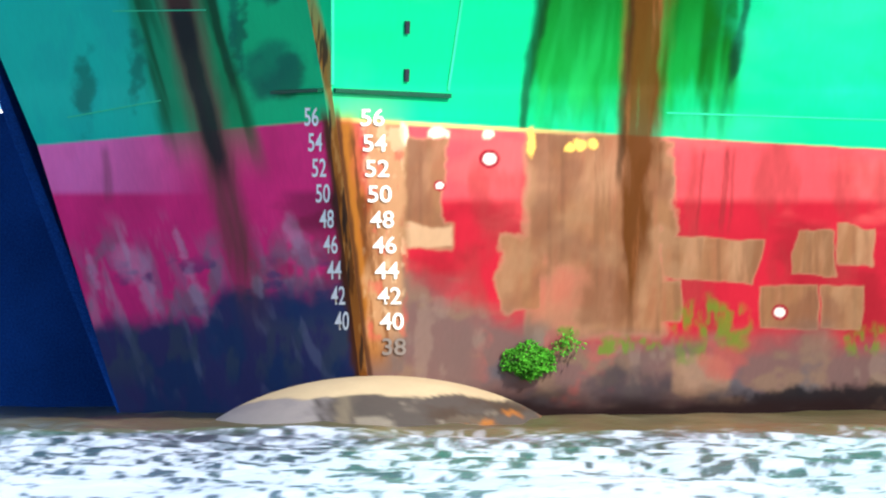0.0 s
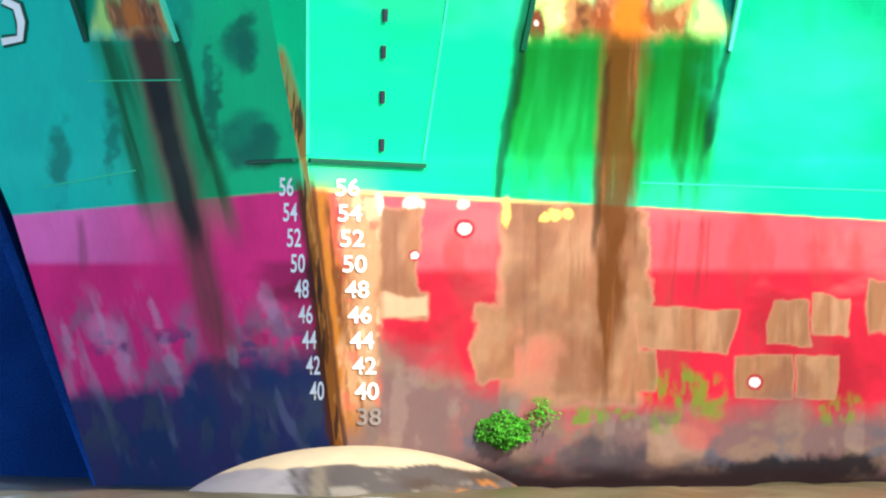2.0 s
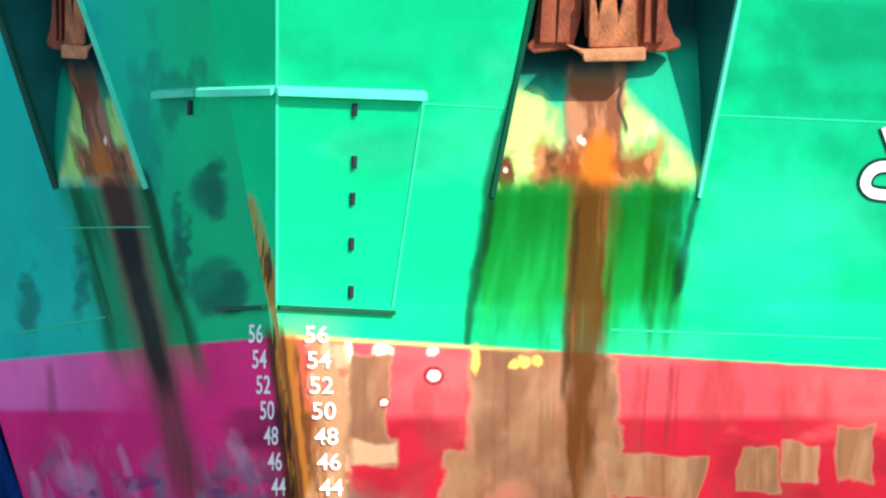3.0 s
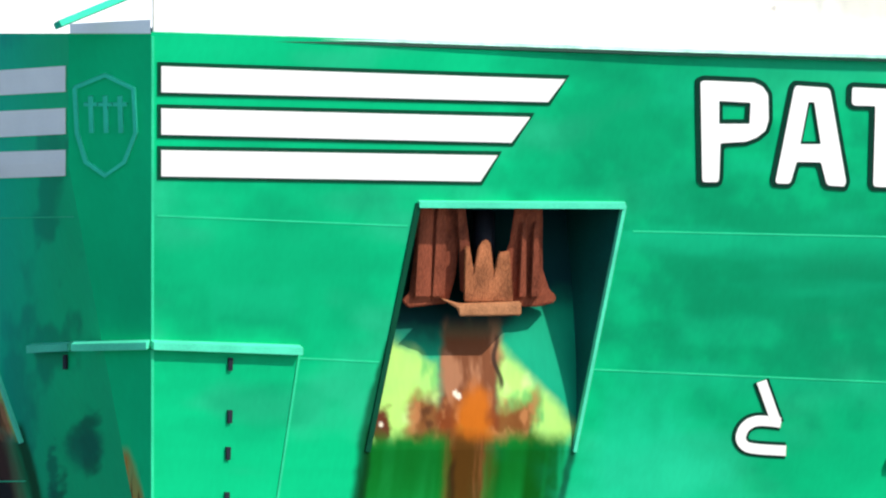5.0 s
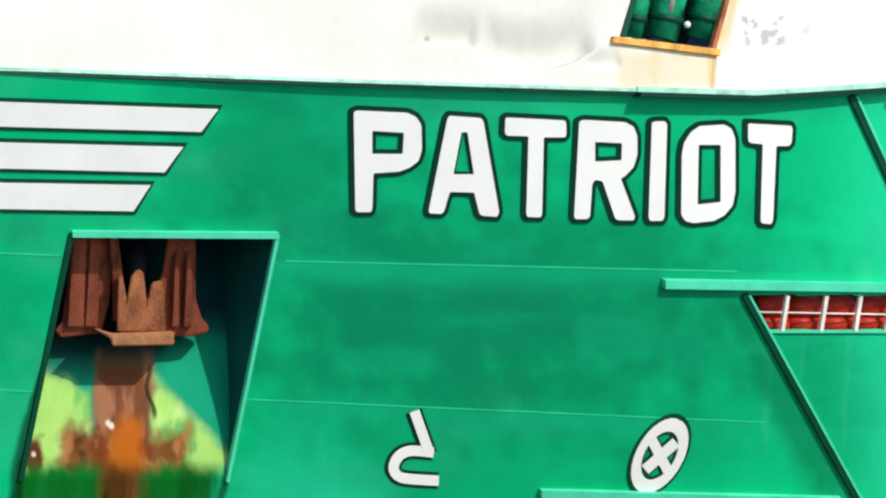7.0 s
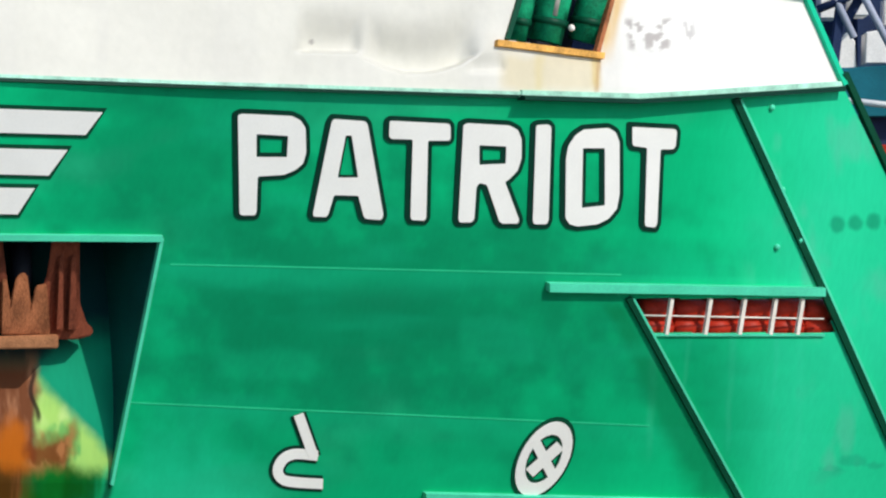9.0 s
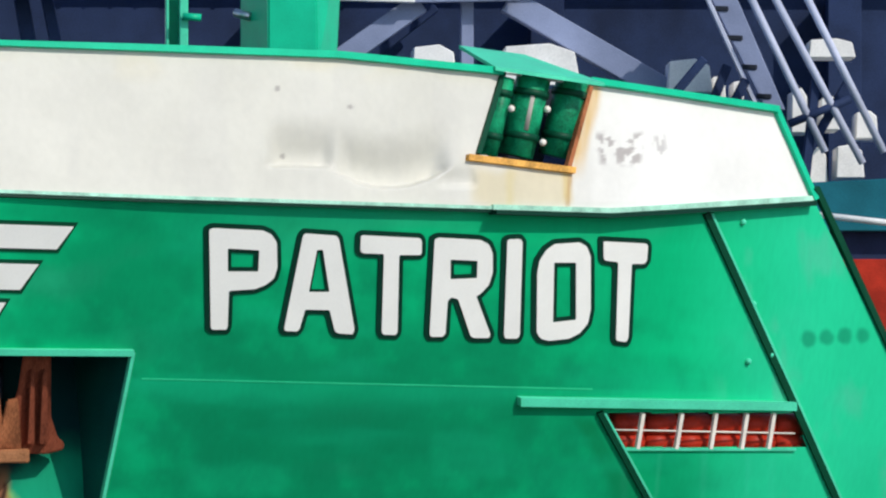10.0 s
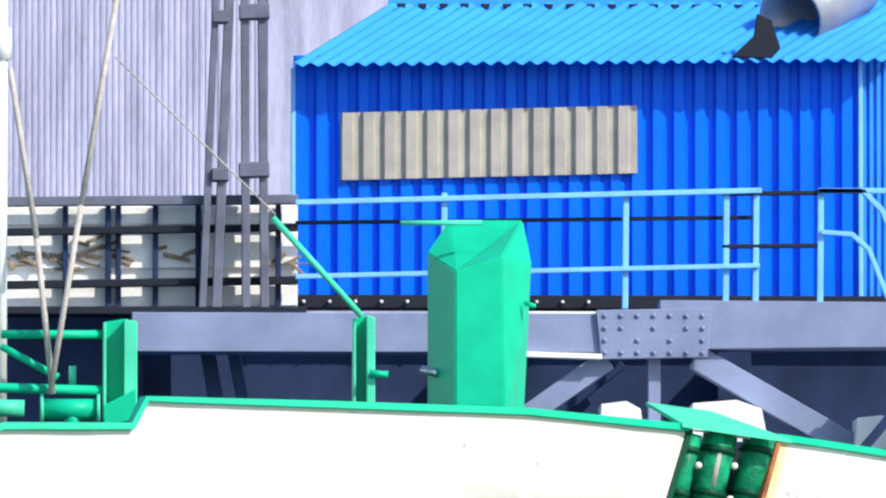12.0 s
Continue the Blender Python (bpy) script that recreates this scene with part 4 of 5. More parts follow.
for u, v in ((726, -190), (725, -97), (722, -32), (720, 48), (719, 133)):
    plate("slot", [[(u - 4, v - 11), (u + 4, v - 11), (u + 3, v + 11), (u - 4, v + 11)]], port_d, 0.002, 0.02, M_DARK, ship, "dark bolted slot")
for u, v in ((437, -194),):
    plate("slot", [[(u - 3, v - 12), (u + 3, v - 12), (u + 3, v + 13), (u - 3, v + 13)]], star_d, 0.002, 0.02, M_DARK, ship)

lm = [(52, -124), (76, -112), (84, -84), (82, -56), (50, -50)]
strip("bulb_mark", lm, 24, star_d, 0.003, 0.004, M_DKGREEN, ship, "dark outline of the bulb mark")
strip("bulb_mark", lm, 13, star_d, 0.009, 0.006, M_WHITE, ship, "white painted bulb mark")

# bow stripes
for u1, u2, a, b, c, d in ((1318, 1288, -718, -695, -655, -672), (1256, 1223, -643, -628, -583, -597), (1198, 1168, -569, -560, -514, -523)):
    band("stripe", (597, a - 7), (u1 + 9, b - 7), (u2 + 4, c + 7), (597, d + 7), port_d, 0.003, 0.005, M_DKGREEN, ship, "dark outline of the bow stripe")
    band("stripe", (603, a), (u1, b), (u2, c), (603, d), port_d, 0.010, 0.006, M_WHITE, ship, "painted white bow stripe")
    k = float(knuckle_u((a + d) / 2)) - 4
    band("stripe", (k - (u1 - 603) * 0.46, b), (k, a), (k, d), (k - (u2 - 603) * 0.46, c), star_d, 0.006, 0.006, M_WHITE, ship, "painted white bow stripe")

# shield crest on the stem plate
M_CREST = mat("raised_green_paint", (0.03, 0.56, 0.36), 0.4)
strip("crest", [(452, -680), (506, -702), (556, -678), (560, -600), (540, -548), (506, -524), (472, -548), (456, -600), (452, -680)], 7, facet_d, 0, 0.02, M_CREST, ship, "raised green shield crest outline")
for u in (480, 506, 532):
    strip("crest", [(u, -665), (u + 2, -600)], 8, facet_d, 0, 0.018, M_CREST, ship)
    strip("crest", [(u - 12, -650), (u + 12, -650)], 6, facet_d, 0, 0.016, M_CREST, ship)


# ---- name letters ----
def letter(ch, u0, v0, outer, inner=None):
    """A painted name letter with its dark outline; corners in chart units from its upper left."""
    raw = [[(u0 + a, v0 + b) for a, b in lp] for lp in (outer, inner) if lp]
    rim = [soften(grow(raw[0], 7), 5)] + [soften(grow(lp, -3 if ch == "A" else -6), 2) for lp in raw[1:]]
    plate("letter_outline", rim, port_d, 0.006, 0.004, M_OUTLINE, ship, "dark green outline of a name letter")
    face = [soften(grow(raw[0], -1.5), 3)] + [soften(grow(lp, 1.5), 2) for lp in raw[1:]]
    plate("letter", face, port_d, 0.014, 0.006, M_WHITE, ship, "white painted letter " + ch + " of the name")


M_OUTLINE = mat("outline_paint", (0.001, 0.035, 0.02), 0.5)
letter("P", 1556, -695, [(0, 4), (8, 0), (98, 4), (113, 11), (123, 26), (124, 71), (118, 91), (103, 103), (83, 111), (38, 114), (36, 176), (33, 183), (7, 183), (3, 179)], [(36, 39), (89, 42), (87, 77), (36, 77)])
letter("A", 1689, -686, [(38, 0), (95, 4), (100, 10), (128, 172), (124, 182), (95, 180), (90, 175), (81, 139), (40, 138), (30, 172), (25, 177), (2, 176), (0, 170), (33, 7)], [(61, 32), (69, 32), (80, 104), (47, 104)])
letter("T", 1824, -683, [(1, 3), (5, 0), (108, 5), (112, 10), (112, 34), (108, 38), (72, 38), (69, 174), (65, 180), (41, 179), (38, 173), (42, 36), (5, 35), (0, 30)])
letter("R", 1947, -679, [(9, 4), (18, 0), (93, 4), (108, 12), (115, 29), (115, 64), (108, 86), (93, 102), (86, 106), (111, 173), (108, 181), (79, 181), (73, 177), (51, 112), (40, 109), (35, 115), (31, 173), (25, 179), (3, 179), (0, 173)], [(40, 42), (85, 44), (84, 72), (40, 74)])
letter("I", 2079, -677, [(6, 4), (11, 1), (31, 0), (36, 6), (31, 172), (27, 180), (3, 180), (0, 173)])
letter("O", 2137, -671, [(34, 3), (79, 0), (92, 8), (99, 26), (99, 121), (94, 146), (79, 164), (59, 174), (23, 178), (8, 174), (0, 162), (1, 56), (5, 34), (18, 14)], [(34, 39), (70, 39), (70, 138), (32, 142)])
letter("T", 2256, -673, [(0, 0), (79, 4), (82, 10), (80, 36), (75, 43), (53, 43), (47, 173), (43, 182), (25, 180), (22, 175), (26, 40), (3, 37), (0, 32)])

# draught marks from the built-in font
def marks(dist, txt, u, v, wide, high, material):
    cu = bpy.data.curves.new("mark", "FONT")
    cu.body, cu.size, cu.offset = txt, 1.0, 0.012
    tmp = new("mark", cu)
    dg = bpy.context.evaluated_depsgraph_get()
    dg.update()
    me = bpy.data.meshes.new_from_object(tmp.evaluated_get(dg))
    bpy.data.objects.remove(tmp)
    xs, ys = [p.co.x for p in me.vertices], [p.co.y for p in me.vertices]
    x0, x1, y0, y1 = min(xs), max(xs), min(ys), max(ys)
    for p in me.vertices:
        p.co = on(dist, u + (p.co.x - x0) / (x1 - x0) * wide, v - (p.co.y - y0) / (y1 - y0) * high, 0.012)
    me.name = "draught_mark"
    me.materials.clear()
    me.materials.append(material)
    ob = new("draught_mark", me)
    ob.parent = ship
    ob["label"] = "white draught mark " + txt


M_MARK = mat("mark_white", (0.85, 0.78, 0.68), 0.6, var=0.15, scale=8)
# lighter copy of the mark white, making up for shade to starboard
M_MARKSH = mat("shaded_side_mark_white", (0.88, 0.86, 0.86), 0.6, var=0.08, scale=8)
for i in range(10):
    t = i / 8
    m = M_MARK if i < 9 else mat("worn_mark", (0.17, 0.14, 0.12), 0.7)
    marks(port_d, str(56 - 2 * i), 637 + 34 * t, 223 + 360 * t, 42, 30, m)
    if i < 9:
        marks(star_d, str(56 - 2 * i), 541 + 54 * t, 223 + 361 * t, 25, 33, M_MARKSH)

# bulb mark and thruster mark
def smooth_line(pts, n=6):
    """The polyline drawn as a flowing curve."""
    p = [Vector(pts[0])] + [Vector(q) for q in pts] + [Vector(pts[-1])]
    out = []
    for a, b, c, d in zip(p, p[1:], p[2:], p[3:]):
        for i in range(n):
            t = i / n
            q = 0.5 * ((2 * b) + (c - a) * t + (2 * a - 5 * b + 4 * c - d) * t * t + (3 * b - a - 3 * c + d) * t ** 3)
            out.append((q.x, q.y))
    return out + [tuple(pts[-1])]


hook = smooth_line([(1700, -87), (1660, -90), (1638, -80), (1629, -60), (1638, -45), (1660, -40), (1709, -37)])
for k, line in enumerate((hook, [(1666, -160), (1693, -84)])):
    strip("bulb_mark", line, 29, port_d, 0.003 + 0.001 * k, 0.003, M_OUTLINE, ship, "dark outline of the bulb mark")
    strip("bulb_mark", line, 18, port_d, 0.009 + 0.002 * k, 0.005, M_WHITE, ship, "white painted bulb mark")


def ring(r0, r1, n=28):
    return [[(2101 + r * (math.cos(a) * 0.70 - math.sin(a) * 0.33), -82 + r * (math.sin(a) - 0.05 * math.cos(a))) for a in (2 * math.pi * i / n for i in range(n))] for r in (r1, r0)]


plate("thruster_mark", ring(37, 74), port_d, 0.003, 0.004, M_DKGREEN, ship, "dark outline of the thruster mark")
plate("thruster_mark", ring(43, 66), port_d, 0.009, 0.006, M_WHITE, ship, "white circle of the thruster mark")
for k, (a, b) in enumerate((((2084, -116), (2119, -48)), ((2075, -57), (2130, -106)))):
    strip("thruster_mark", [a, b], 26, port_d, 0.002 + 0.001 * k, 0.004, M_OUTLINE, ship, "dark outline of the thruster cross")
    strip("thruster_mark", [a, b], 18, port_d, 0.010 + 0.002 * k, 0.006, M_WHITE, ship, "white cross stroke of the thruster mark")

# ledge, slanted knuckles and the opening with its guards
strip("ledge", [(2106, -388), (2596, -380)], 15, port_d, 0, 0.06, M_PALEGREEN, ship, "pale green half-round ledge")
strip("ledge", [(1888, -16), (2420, -3)], 14, port_d, 0, 0.05, M_PALEGREEN, ship)
strip("knuckle_bar", [(2251, -368), (2460, 10)], 11, port_d, 0, 0.03, M_DKGREEN, ship, "slanting dark green bar")
strip("knuckle_bar", KNUCK, 11, port_d, 0, 0.03, M_DKGREEN, ship)
strip("knuckle_bar", [(2636, -768), (2960, -64)], 10, port_d, -0.02, 0.05, M_DKGREEN, ship)
# pale strips added as the highlight on the bars' right side
strip("bar_highlight", [(2259, -366), (2467, 10)], 4, port_d, 0, 0.034, M_PALEGREEN, ship, "pale strip painting the highlight beside the slanting bar")
strip("bar_highlight", [(u + 8, v) for u, v in KNUCK], 4, port_d, 0, 0.034, M_PALEGREEN, ship, "pale strip painting the highlight beside the slanting bar")
bm = bmesh.new()
lo = [on(port_d, u, v, -0.35) for u, v in ((2250, -380), (2620, -380), (2640, -295), (2270, -295))]
add_box(bm, *lo, Vector((0, 0.1, 0)))
part("locker_back", fix(bm), M_DARK, ship)
for k in range(6):
    u = 2290 + k * 58
    rod("red_pipe", u - 18, -345, float(port_d(u, -340)) + 0.18, u + 34, -345, float(port_d(u + 40, -340)) + 0.18, 0.10, M_RED, ship, "dark red drum behind the guard bars")
    rod("red_pipe", u - 18, -314, float(port_d(u, -314)) + 0.16, u + 34, -314, float(port_d(u + 40, -314)) + 0.16, 0.09, M_RED, ship, "dark red drum behind the guard bars")
for u in (2327, 2396, 2457, 2512, 2560):
    strip("guard_bar", [(u + 2, -366), (u - 8, -303)], 6, port_d, -0.01, 0.03, M_MARK, ship, "thin white guard bar")
rod("guard_rail", 2270, -336, float(port_d(2270, -336)), 2600, -330, float(port_d(2600, -330)), 0.007, M_MARK, ship, "thin pale rail across the drums")
strip("lower_rim", [(2285, -302), (2600, -302)], 4, port_d, -0.01, 0.03, M_PALEGREEN, ship)


# ---- bulwark ----
M_LIP = mat("pale_lip_paint", (0.36, 0.66, 0.50), 0.5, var=0.35, scale=6)


def bul_d(u, v):
    return port_d(u, VT) + 0.02 + 0 * np.asarray(v, float) + 0.25 * np.clip((-np.asarray(v, float) - 740) / 280, 0, 1)


def bul_top(V, u):
    u = np.asarray(u, float)
    t = np.where(u < 858, -790 - (u - 420) * 0.413, np.where(u < 1088, -971, np.where(u < 1113, -971 - (u - 1088) * 2.0, -1021 + (u - 1113) * 0.0325)))
    t = np.where(u > 1785, -999 + (u - 1785) * 0.097, t)
    return np.where(u > 2235, -955 + (u - 2235) * 0.15, t)


def bulwark_colour(u, v):
    c = np.empty(u.shape + (3,))
    c[:] = (0.66, 0.64, 0.555)
    # whiter aft, where the sun's greater strength is put into the paint
    c = mix(c, (0.82, 0.80, 0.74), step(u, 1900, 2350))
    c = c * (0.93 + 0.12 * field(u, v, 130, 160, 101)[..., None])
    c = mix(c, (0.60, 0.58, 0.52), 0.3 * step(field(u, v, 60, 400, 113), 0.5, 0.7))
    c = mix(c, (0.66, 0.60, 0.44), 0.5 * step(field(u, v, 160, 60, 109), 0.45, 0.65) * step(-v, 930, 1000))
    c = mix(c, (0.60, 0.42, 0.10), 0.8 * drip(u, v, 2190, -810, 2196, -725, 12, 12, 71))
    c = mix(c, (0.66, 0.40, 0.09), 0.85 * drip(u, v, 2246, -965, 2208, -770, 20, 18, 72))
    c = mix(c, (0.42, 0.20, 0.05), 0.8 * drip(u, v, 2200, -795, 2198, -715, 5, 4, 73))
    c = mix(c, (0.66, 0.58, 0.30), 0.55 * drip(u, v, 2098, -800, 2090, -720, 14, 8, 74))
    c = mix(c, (0.60, 0.48, 0.22), 0.5 * slab(u, v, 2030, 2200, -800, -735, 14, 7, 10))
    c = mix(c, (0.36, 0.32, 0.30), 0.8 * slab(u, v, 2250, 2330, -865, -815, 8, 8, 16) * step(field(u, v, 16, 16, 105), 0.48, 0.56))
    c = mix(c, (0.45, 0.42, 0.4), 0.7 * slab(u, v, 2350, 2372, -860, -820, 5, 9, 8) * step(field(u, v, 8, 20, 106), 0.5, 0.56))
    for cu, cv in ((1680, -940), (1810, -908), (1690, -820)):
        c = mix(c, (0.3, 0.27, 0.25), 0.7 * blob(u, v, cu, cv, 5, 5, 0.3, 3, 0.3))
    return c


FAIR = [(2080, -970), (2235, -945), (2195, -800), (2035, -825)]


def bul_shell():
    s = np.linspace(0, 1, 480)
    t = np.linspace(0, 1, 110)
    T, S = np.meshgrid(t, s, indexing="ij")
    U = 590 + S * 1975
    top, bot = bul_top(0, U), bul_bot(U)
    V = bot + (top - bot) * T
    U = U + np.where(U > 2240, (U - 2240) / 325 * 70 * (1 - T), 0)
    D = bul_d(U, V)
    dent = 0.035 * (field(U, V, 300, 160, 110) - 0.5) + 0.014 * (field(U, V, 90, 200, 111, 2) - 0.5)
    for cu, hw, cv, up, dn, deep in ((1722, 66, -806, 95, 8, 0.15), (1878, 120, -768, 110, 7, 0.18), (2000, 40, -775, 40, 14, 0.05)):
        ridge = cv - 38 * np.clip((U - cu) / 110, -1.2, 1.2) ** 2 * (hw > 100) + 6 * (field(U, V * 0, 40, 40, 112) - 0.5)
        fold = np.where(V < ridge, step(V, ridge - up, ridge) ** 1.3, 1 - step(V, ridge, ridge + dn))
        dent = dent + deep * fold * (1 - step(np.abs(U - cu), 0.55 * hw, hw))
    D = D + dent
    co = np.stack([(U - 784) * K * D / 100, D, EYE + (1.354 + (441 - V) * K - EYE) * D / 100], -1).reshape(-1, 3)
    nv, nu = U.shape
    i = np.arange(nv * nu).reshape(nv, nu)
    f = np.stack([i[:-1, :-1], i[:-1, 1:], i[1:, 1:], i[1:, :-1]], -1).reshape(-1, 4)
    uc, vc = (U[1:, :-1] + U[:-1, 1:]) / 2, (V[1:, :-1] + V[:-1, 1:]) / 2
    f = f[~inside(FAIR)(uc, vc).reshape(-1)]
    me = bpy.data.meshes.new("bulwark")
    me.from_pydata(co.tolist(), [], f.tolist())
    c = np.ones((nv * nu, 4))
    c[:, :3] = bulwark_colour(U, V).reshape(-1, 3)
    me.attributes.new("paint", "FLOAT_COLOR", "POINT").data.foreach_set("color", c.reshape(-1))
    for p in me.polygons:
        p.use_smooth = True
    me.materials.append(M_BULWARK)
    ob = new("bulwark", me)
    ob.parent = ship
    ob["label"] = "dented white bulwark plating with rust drips"
    md = ob.modifiers.new("thick", "SOLIDIFY")
    md.thickness, md.offset = 0.02, -1


bul_shell()
cap = [(u, float(bul_top(0, u))) for u in (420, 640, 856, 860, 1088, 1113, 1300, 1500, 1785, 1900, 2075)]
strip("cap_rail", cap, 12, bul_d, -0.06, 0.12, M_GREEN, ship, "green capping rail")
strip("cap_rail", [(2230, -955), (2400, -930), (2565, -905)], 11, bul_d, -0.06, 0.12, M_GREEN, ship)
strip("cap_rail", [(2565, -905), (2635, -745)], 8, bul_d, -0.04, 0.08, M_GREEN, ship)
foot = [(u, float(bul_bot(u))) for u in (590, 900, 1500, 1900, 2062)]
strip("foot_rail", [(u, v - 1) for u, v in foot], 6, bul_d, -0.03, 0.045, M_LIP, ship, "pale edge bar below the bulwark")
# the shadow line below the foot bar is laid on as a dark strip
strip("foot_shade", [(u, v + 5) for u, v in foot], 5, bul_d, -0.03, 0.036, M_OUTLINE, ship, "dark strip painting the shadow line below the bulwark")
foot = [(u, float(bul_bot(u))) for u in (2060, 2180, 2270, 2330, 2450, 2630)]
strip("foot_rail", [(u, v - 2) for u, v in foot], 9, bul_d, -0.03, 0.06, M_LIP, ship, "pale edge bar below the bulwark")
strip("foot_shade", [(u, v + 7) for u, v in foot], 8, bul_d, -0.03, 0.10, M_OUTLINE, ship, "dark strip painting the shadow line below the bulwark")
# starboard bulwark
bm = bmesh.new()
pa, pb = at(585, -775, 97.8), at(442, -775, float(star_d(442, -775)))
add_box(bm, pa, at(585, -800, 97.8), at(442, -792, float(star_d(442, -775))), pb, Vector((0, 0.03, 0)))
part("bulwark", fix(bm), M_WHITE, ship)


# roller fairlead in the bulwark
def fairlead():
    d = float(bul_d(2140, -880))
    bm = bmesh.new()
    p = [on(bul_d, u, v, -0.45) for u, v in grow(FAIR, 14)]
    add_box(bm, *p, Vector((0, 0.05, 0)))
    part("fairlead_back", fix(bm), M_DARK, ship)
    fl = tagged(empty("roller_fairlead"), "dark green roller fairlead with a rusty sill")
    fl.parent = ship
    for u0, u1, r in ((2085, 2052, 0.085), (2136, 2104, 0.14), (2206, 2172, 0.13)):
        dd = float(bul_d(u0, -880)) + 0.10
        rod("roller", u0, -962, dd, u1, -822, dd, r, M_ROLL, fl)
        for t in (0.2, 0.75):
            um, vm = u0 + (u1 - u0) * t, -962 + 140 * t
            rod("roller_flange", um + 1, vm - 6, dd, um - 1, vm + 6, dd, r * 1.12, M_DKGREEN, fl)
    strip("sill", [(2014, -818), (2204, -795)], 11, bul_d, -0.05, 0.10, M_SILL, fl, "orange rusty sill")
    # a tan rod added for the worn patch on the middle roller
    rod("worn_patch", 2134, -938, d - 0.02, 2120, -868, d - 0.02, 0.035, M_BEIGE, fl, "worn tan patch on the roller")
    strip("rim", [FAIR[0], FAIR[3]], 8, bul_d, -0.02, 0.05, M_DKGREEN, fl)
    strip("rim", [FAIR[1], FAIR[2]], 7, bul_d, -0.02, 0.05, M_RUSTLT, fl)
    for u, v in ((2096, -906), (2160, -905), (2152, -846)):
        q = at(u, v, float(bul_d(u, v)) - 0.03)
        bm = bmesh.new()
        bmesh.ops.create_icosphere(bm, subdivisions=2, radius=0.03, matrix=Matrix.Translation(q))
        part("bolt_head", bm, M_MARK, fl, smooth=True)
    bm = bmesh.new()
    D0 = float(bul_d(2060, -970))
    a, b, c, e = at(2003, -1012, D0 + 0.5), at(2068, -974, D0 - 0.08), at(2262, -946, D0 + 0.32), at(2120, -996, D0 + 0.8)
    add_box(bm, a, b, c, e, Vector((0, 0, 0.03)))
    part("hood", fix(bm), M_PALEGREEN, fl, "pale green sloping hood plate")


M_SILL = mat("ochre_sill", (0.66, 0.34, 0.08), 0.8, var=0.5, scale=6)
M_ROLL = mat("worn_green_roller", (0.008, 0.27, 0.12), 0.4, var=0.6, scale=7)
fairlead()

for u, v in ((2507, -706), (2516, -458), (2556, -470), (2525, -560)):
    bm = bmesh.new()
    bmesh.ops.create_icosphere(bm, subdivisions=2, radius=0.028, matrix=Matrix.Translation(on(port_d, u, v, 0.01)))
    part("rivet_head", bm, M_PALEGREEN, ship, smooth=True)


# ---- things on the foredeck ----
def vent_box():
    ob = tagged(empty("ventilator_box"), "tall green painted steel ventilator box with slanted top", "ventilator")
    d = 102.5
    base = [(1614, d + 0.5), (1664, d), (1752, d), (1785, d + 0.45), (1780, d + 0.9), (1652, d + 0.9)]
    tops = [(1614, -1284), (1664, -1250), (1747, -1277), (1800, -1266), (1785, -1342), (1652, -1342)]
    bm = bmesh.new()
    lo = [bm.verts.new(at(u, -975, dd)) for u, dd in base]
    hi = [bm.verts.new(at(u, v, dd)) for (u, v), (_, dd) in zip(tops, base)]
    for i in range(6):
        j = (i + 1) % 6
        bm.faces.new((lo[i], lo[j], hi[j], hi[i]))
    for f in ((0, 1, 5), (1, 2, 4, 5), (2, 3, 4)):
        bm.faces.new([hi[i] for i in f])
    bm.faces.new(lo[::-1])
    fix(bm)
    bmesh.ops.bevel(bm, geom=bm.edges, offset=0.012, segments=2, affect="EDGES")
    part("casing", bm, M_GREEN, ob)
    rod("rod", 1567, -1336, d + 0.1, 1712, -1337, d + 0.1, 0.022, M_PALEGREEN, ob, "pale green round bar across the top")
    for v in (-1192,):
        rod("hinge", 1788, v - 2, d + 0.25, 1806, v + 4, d + 0.2, 0.02, M_GREEN, ob)
    rod("valve", 1606, -1075, d + 0.4, 1632, -1068, d + 0.3, 0.035, M_SILVER, ob, "small bright valve")
    return ob


vent_box()


def post(u0, u1, v0, v1, d, label):
    ob = tagged(empty("deck_post"), label, "post")
    board("web", [(u0, v0 + 6), (u0 + (u1 - u0) * 0.6, v0), (u0 + (u1 - u0) * 0.6, v1), (u0, v1)], d + 0.15, 0.05, M_GREEN, ob)
    board("flange", [(u0 + (u1 - u0) * 0.6, v0), (u1, v0 + 4), (u1, v1), (u0 + (u1 - u0) * 0.6, v1)], d - 0.06, 0.27, M_PALEGREEN, ob)
    board("edge", [(u0 - 1, v0 + 6), (u0 + 5, v0 + 6), (u0 + 5, v1), (u0 - 1, v1)], d + 0.02, 0.14, M_PALEGREEN, ob)
    return ob


p1 = post(1483, 1522, -1172, -985, 102.3, "slim green steel post with a fixing bolt")
rod("bolt", 1512, -1068, 102.2, 1545, -1066, 102.2, 0.03, M_GREEN, p1)
rod("arm", 1498, -1170, 102.3, 1340, -1345, 102.3, 0.026, M_PALEGREEN, p1, "thin pale arm slanting up from the post")
p2 = post(1040, 1100, -1164, -985, 102.3, "broad green steel rail post on the bulwark")
rod("rail", 858, -1136, 102.4, 1045, -1136, 102.4, 0.035, M_GREEN, p2)
rod("rail", 700, -1045, 102.4, 1045, -1036, 102.4, 0.04, M_GREEN, p2)
rod("rail", 858, -1115, 102.4, 960, -1060, 102.4, 0.03, M_GREEN, p2)
rod("rail", 985, -1080, 102.6, 985, -1040, 102.6, 0.03, M_PALEGREEN, p2)
board("foot_plate", [(1040, -1010), (1098, -1040), (1098, -985), (1040, -972)], 102.2, 0.06, M_GREEN, p2)
bol = tagged(empty("bollard"), "green mooring bollard wound with pale rope", "bollard")
rod("drum", 930, -1003, 102.2, 1030, -1003, 102.2, 0.085, M_GREEN, bol)
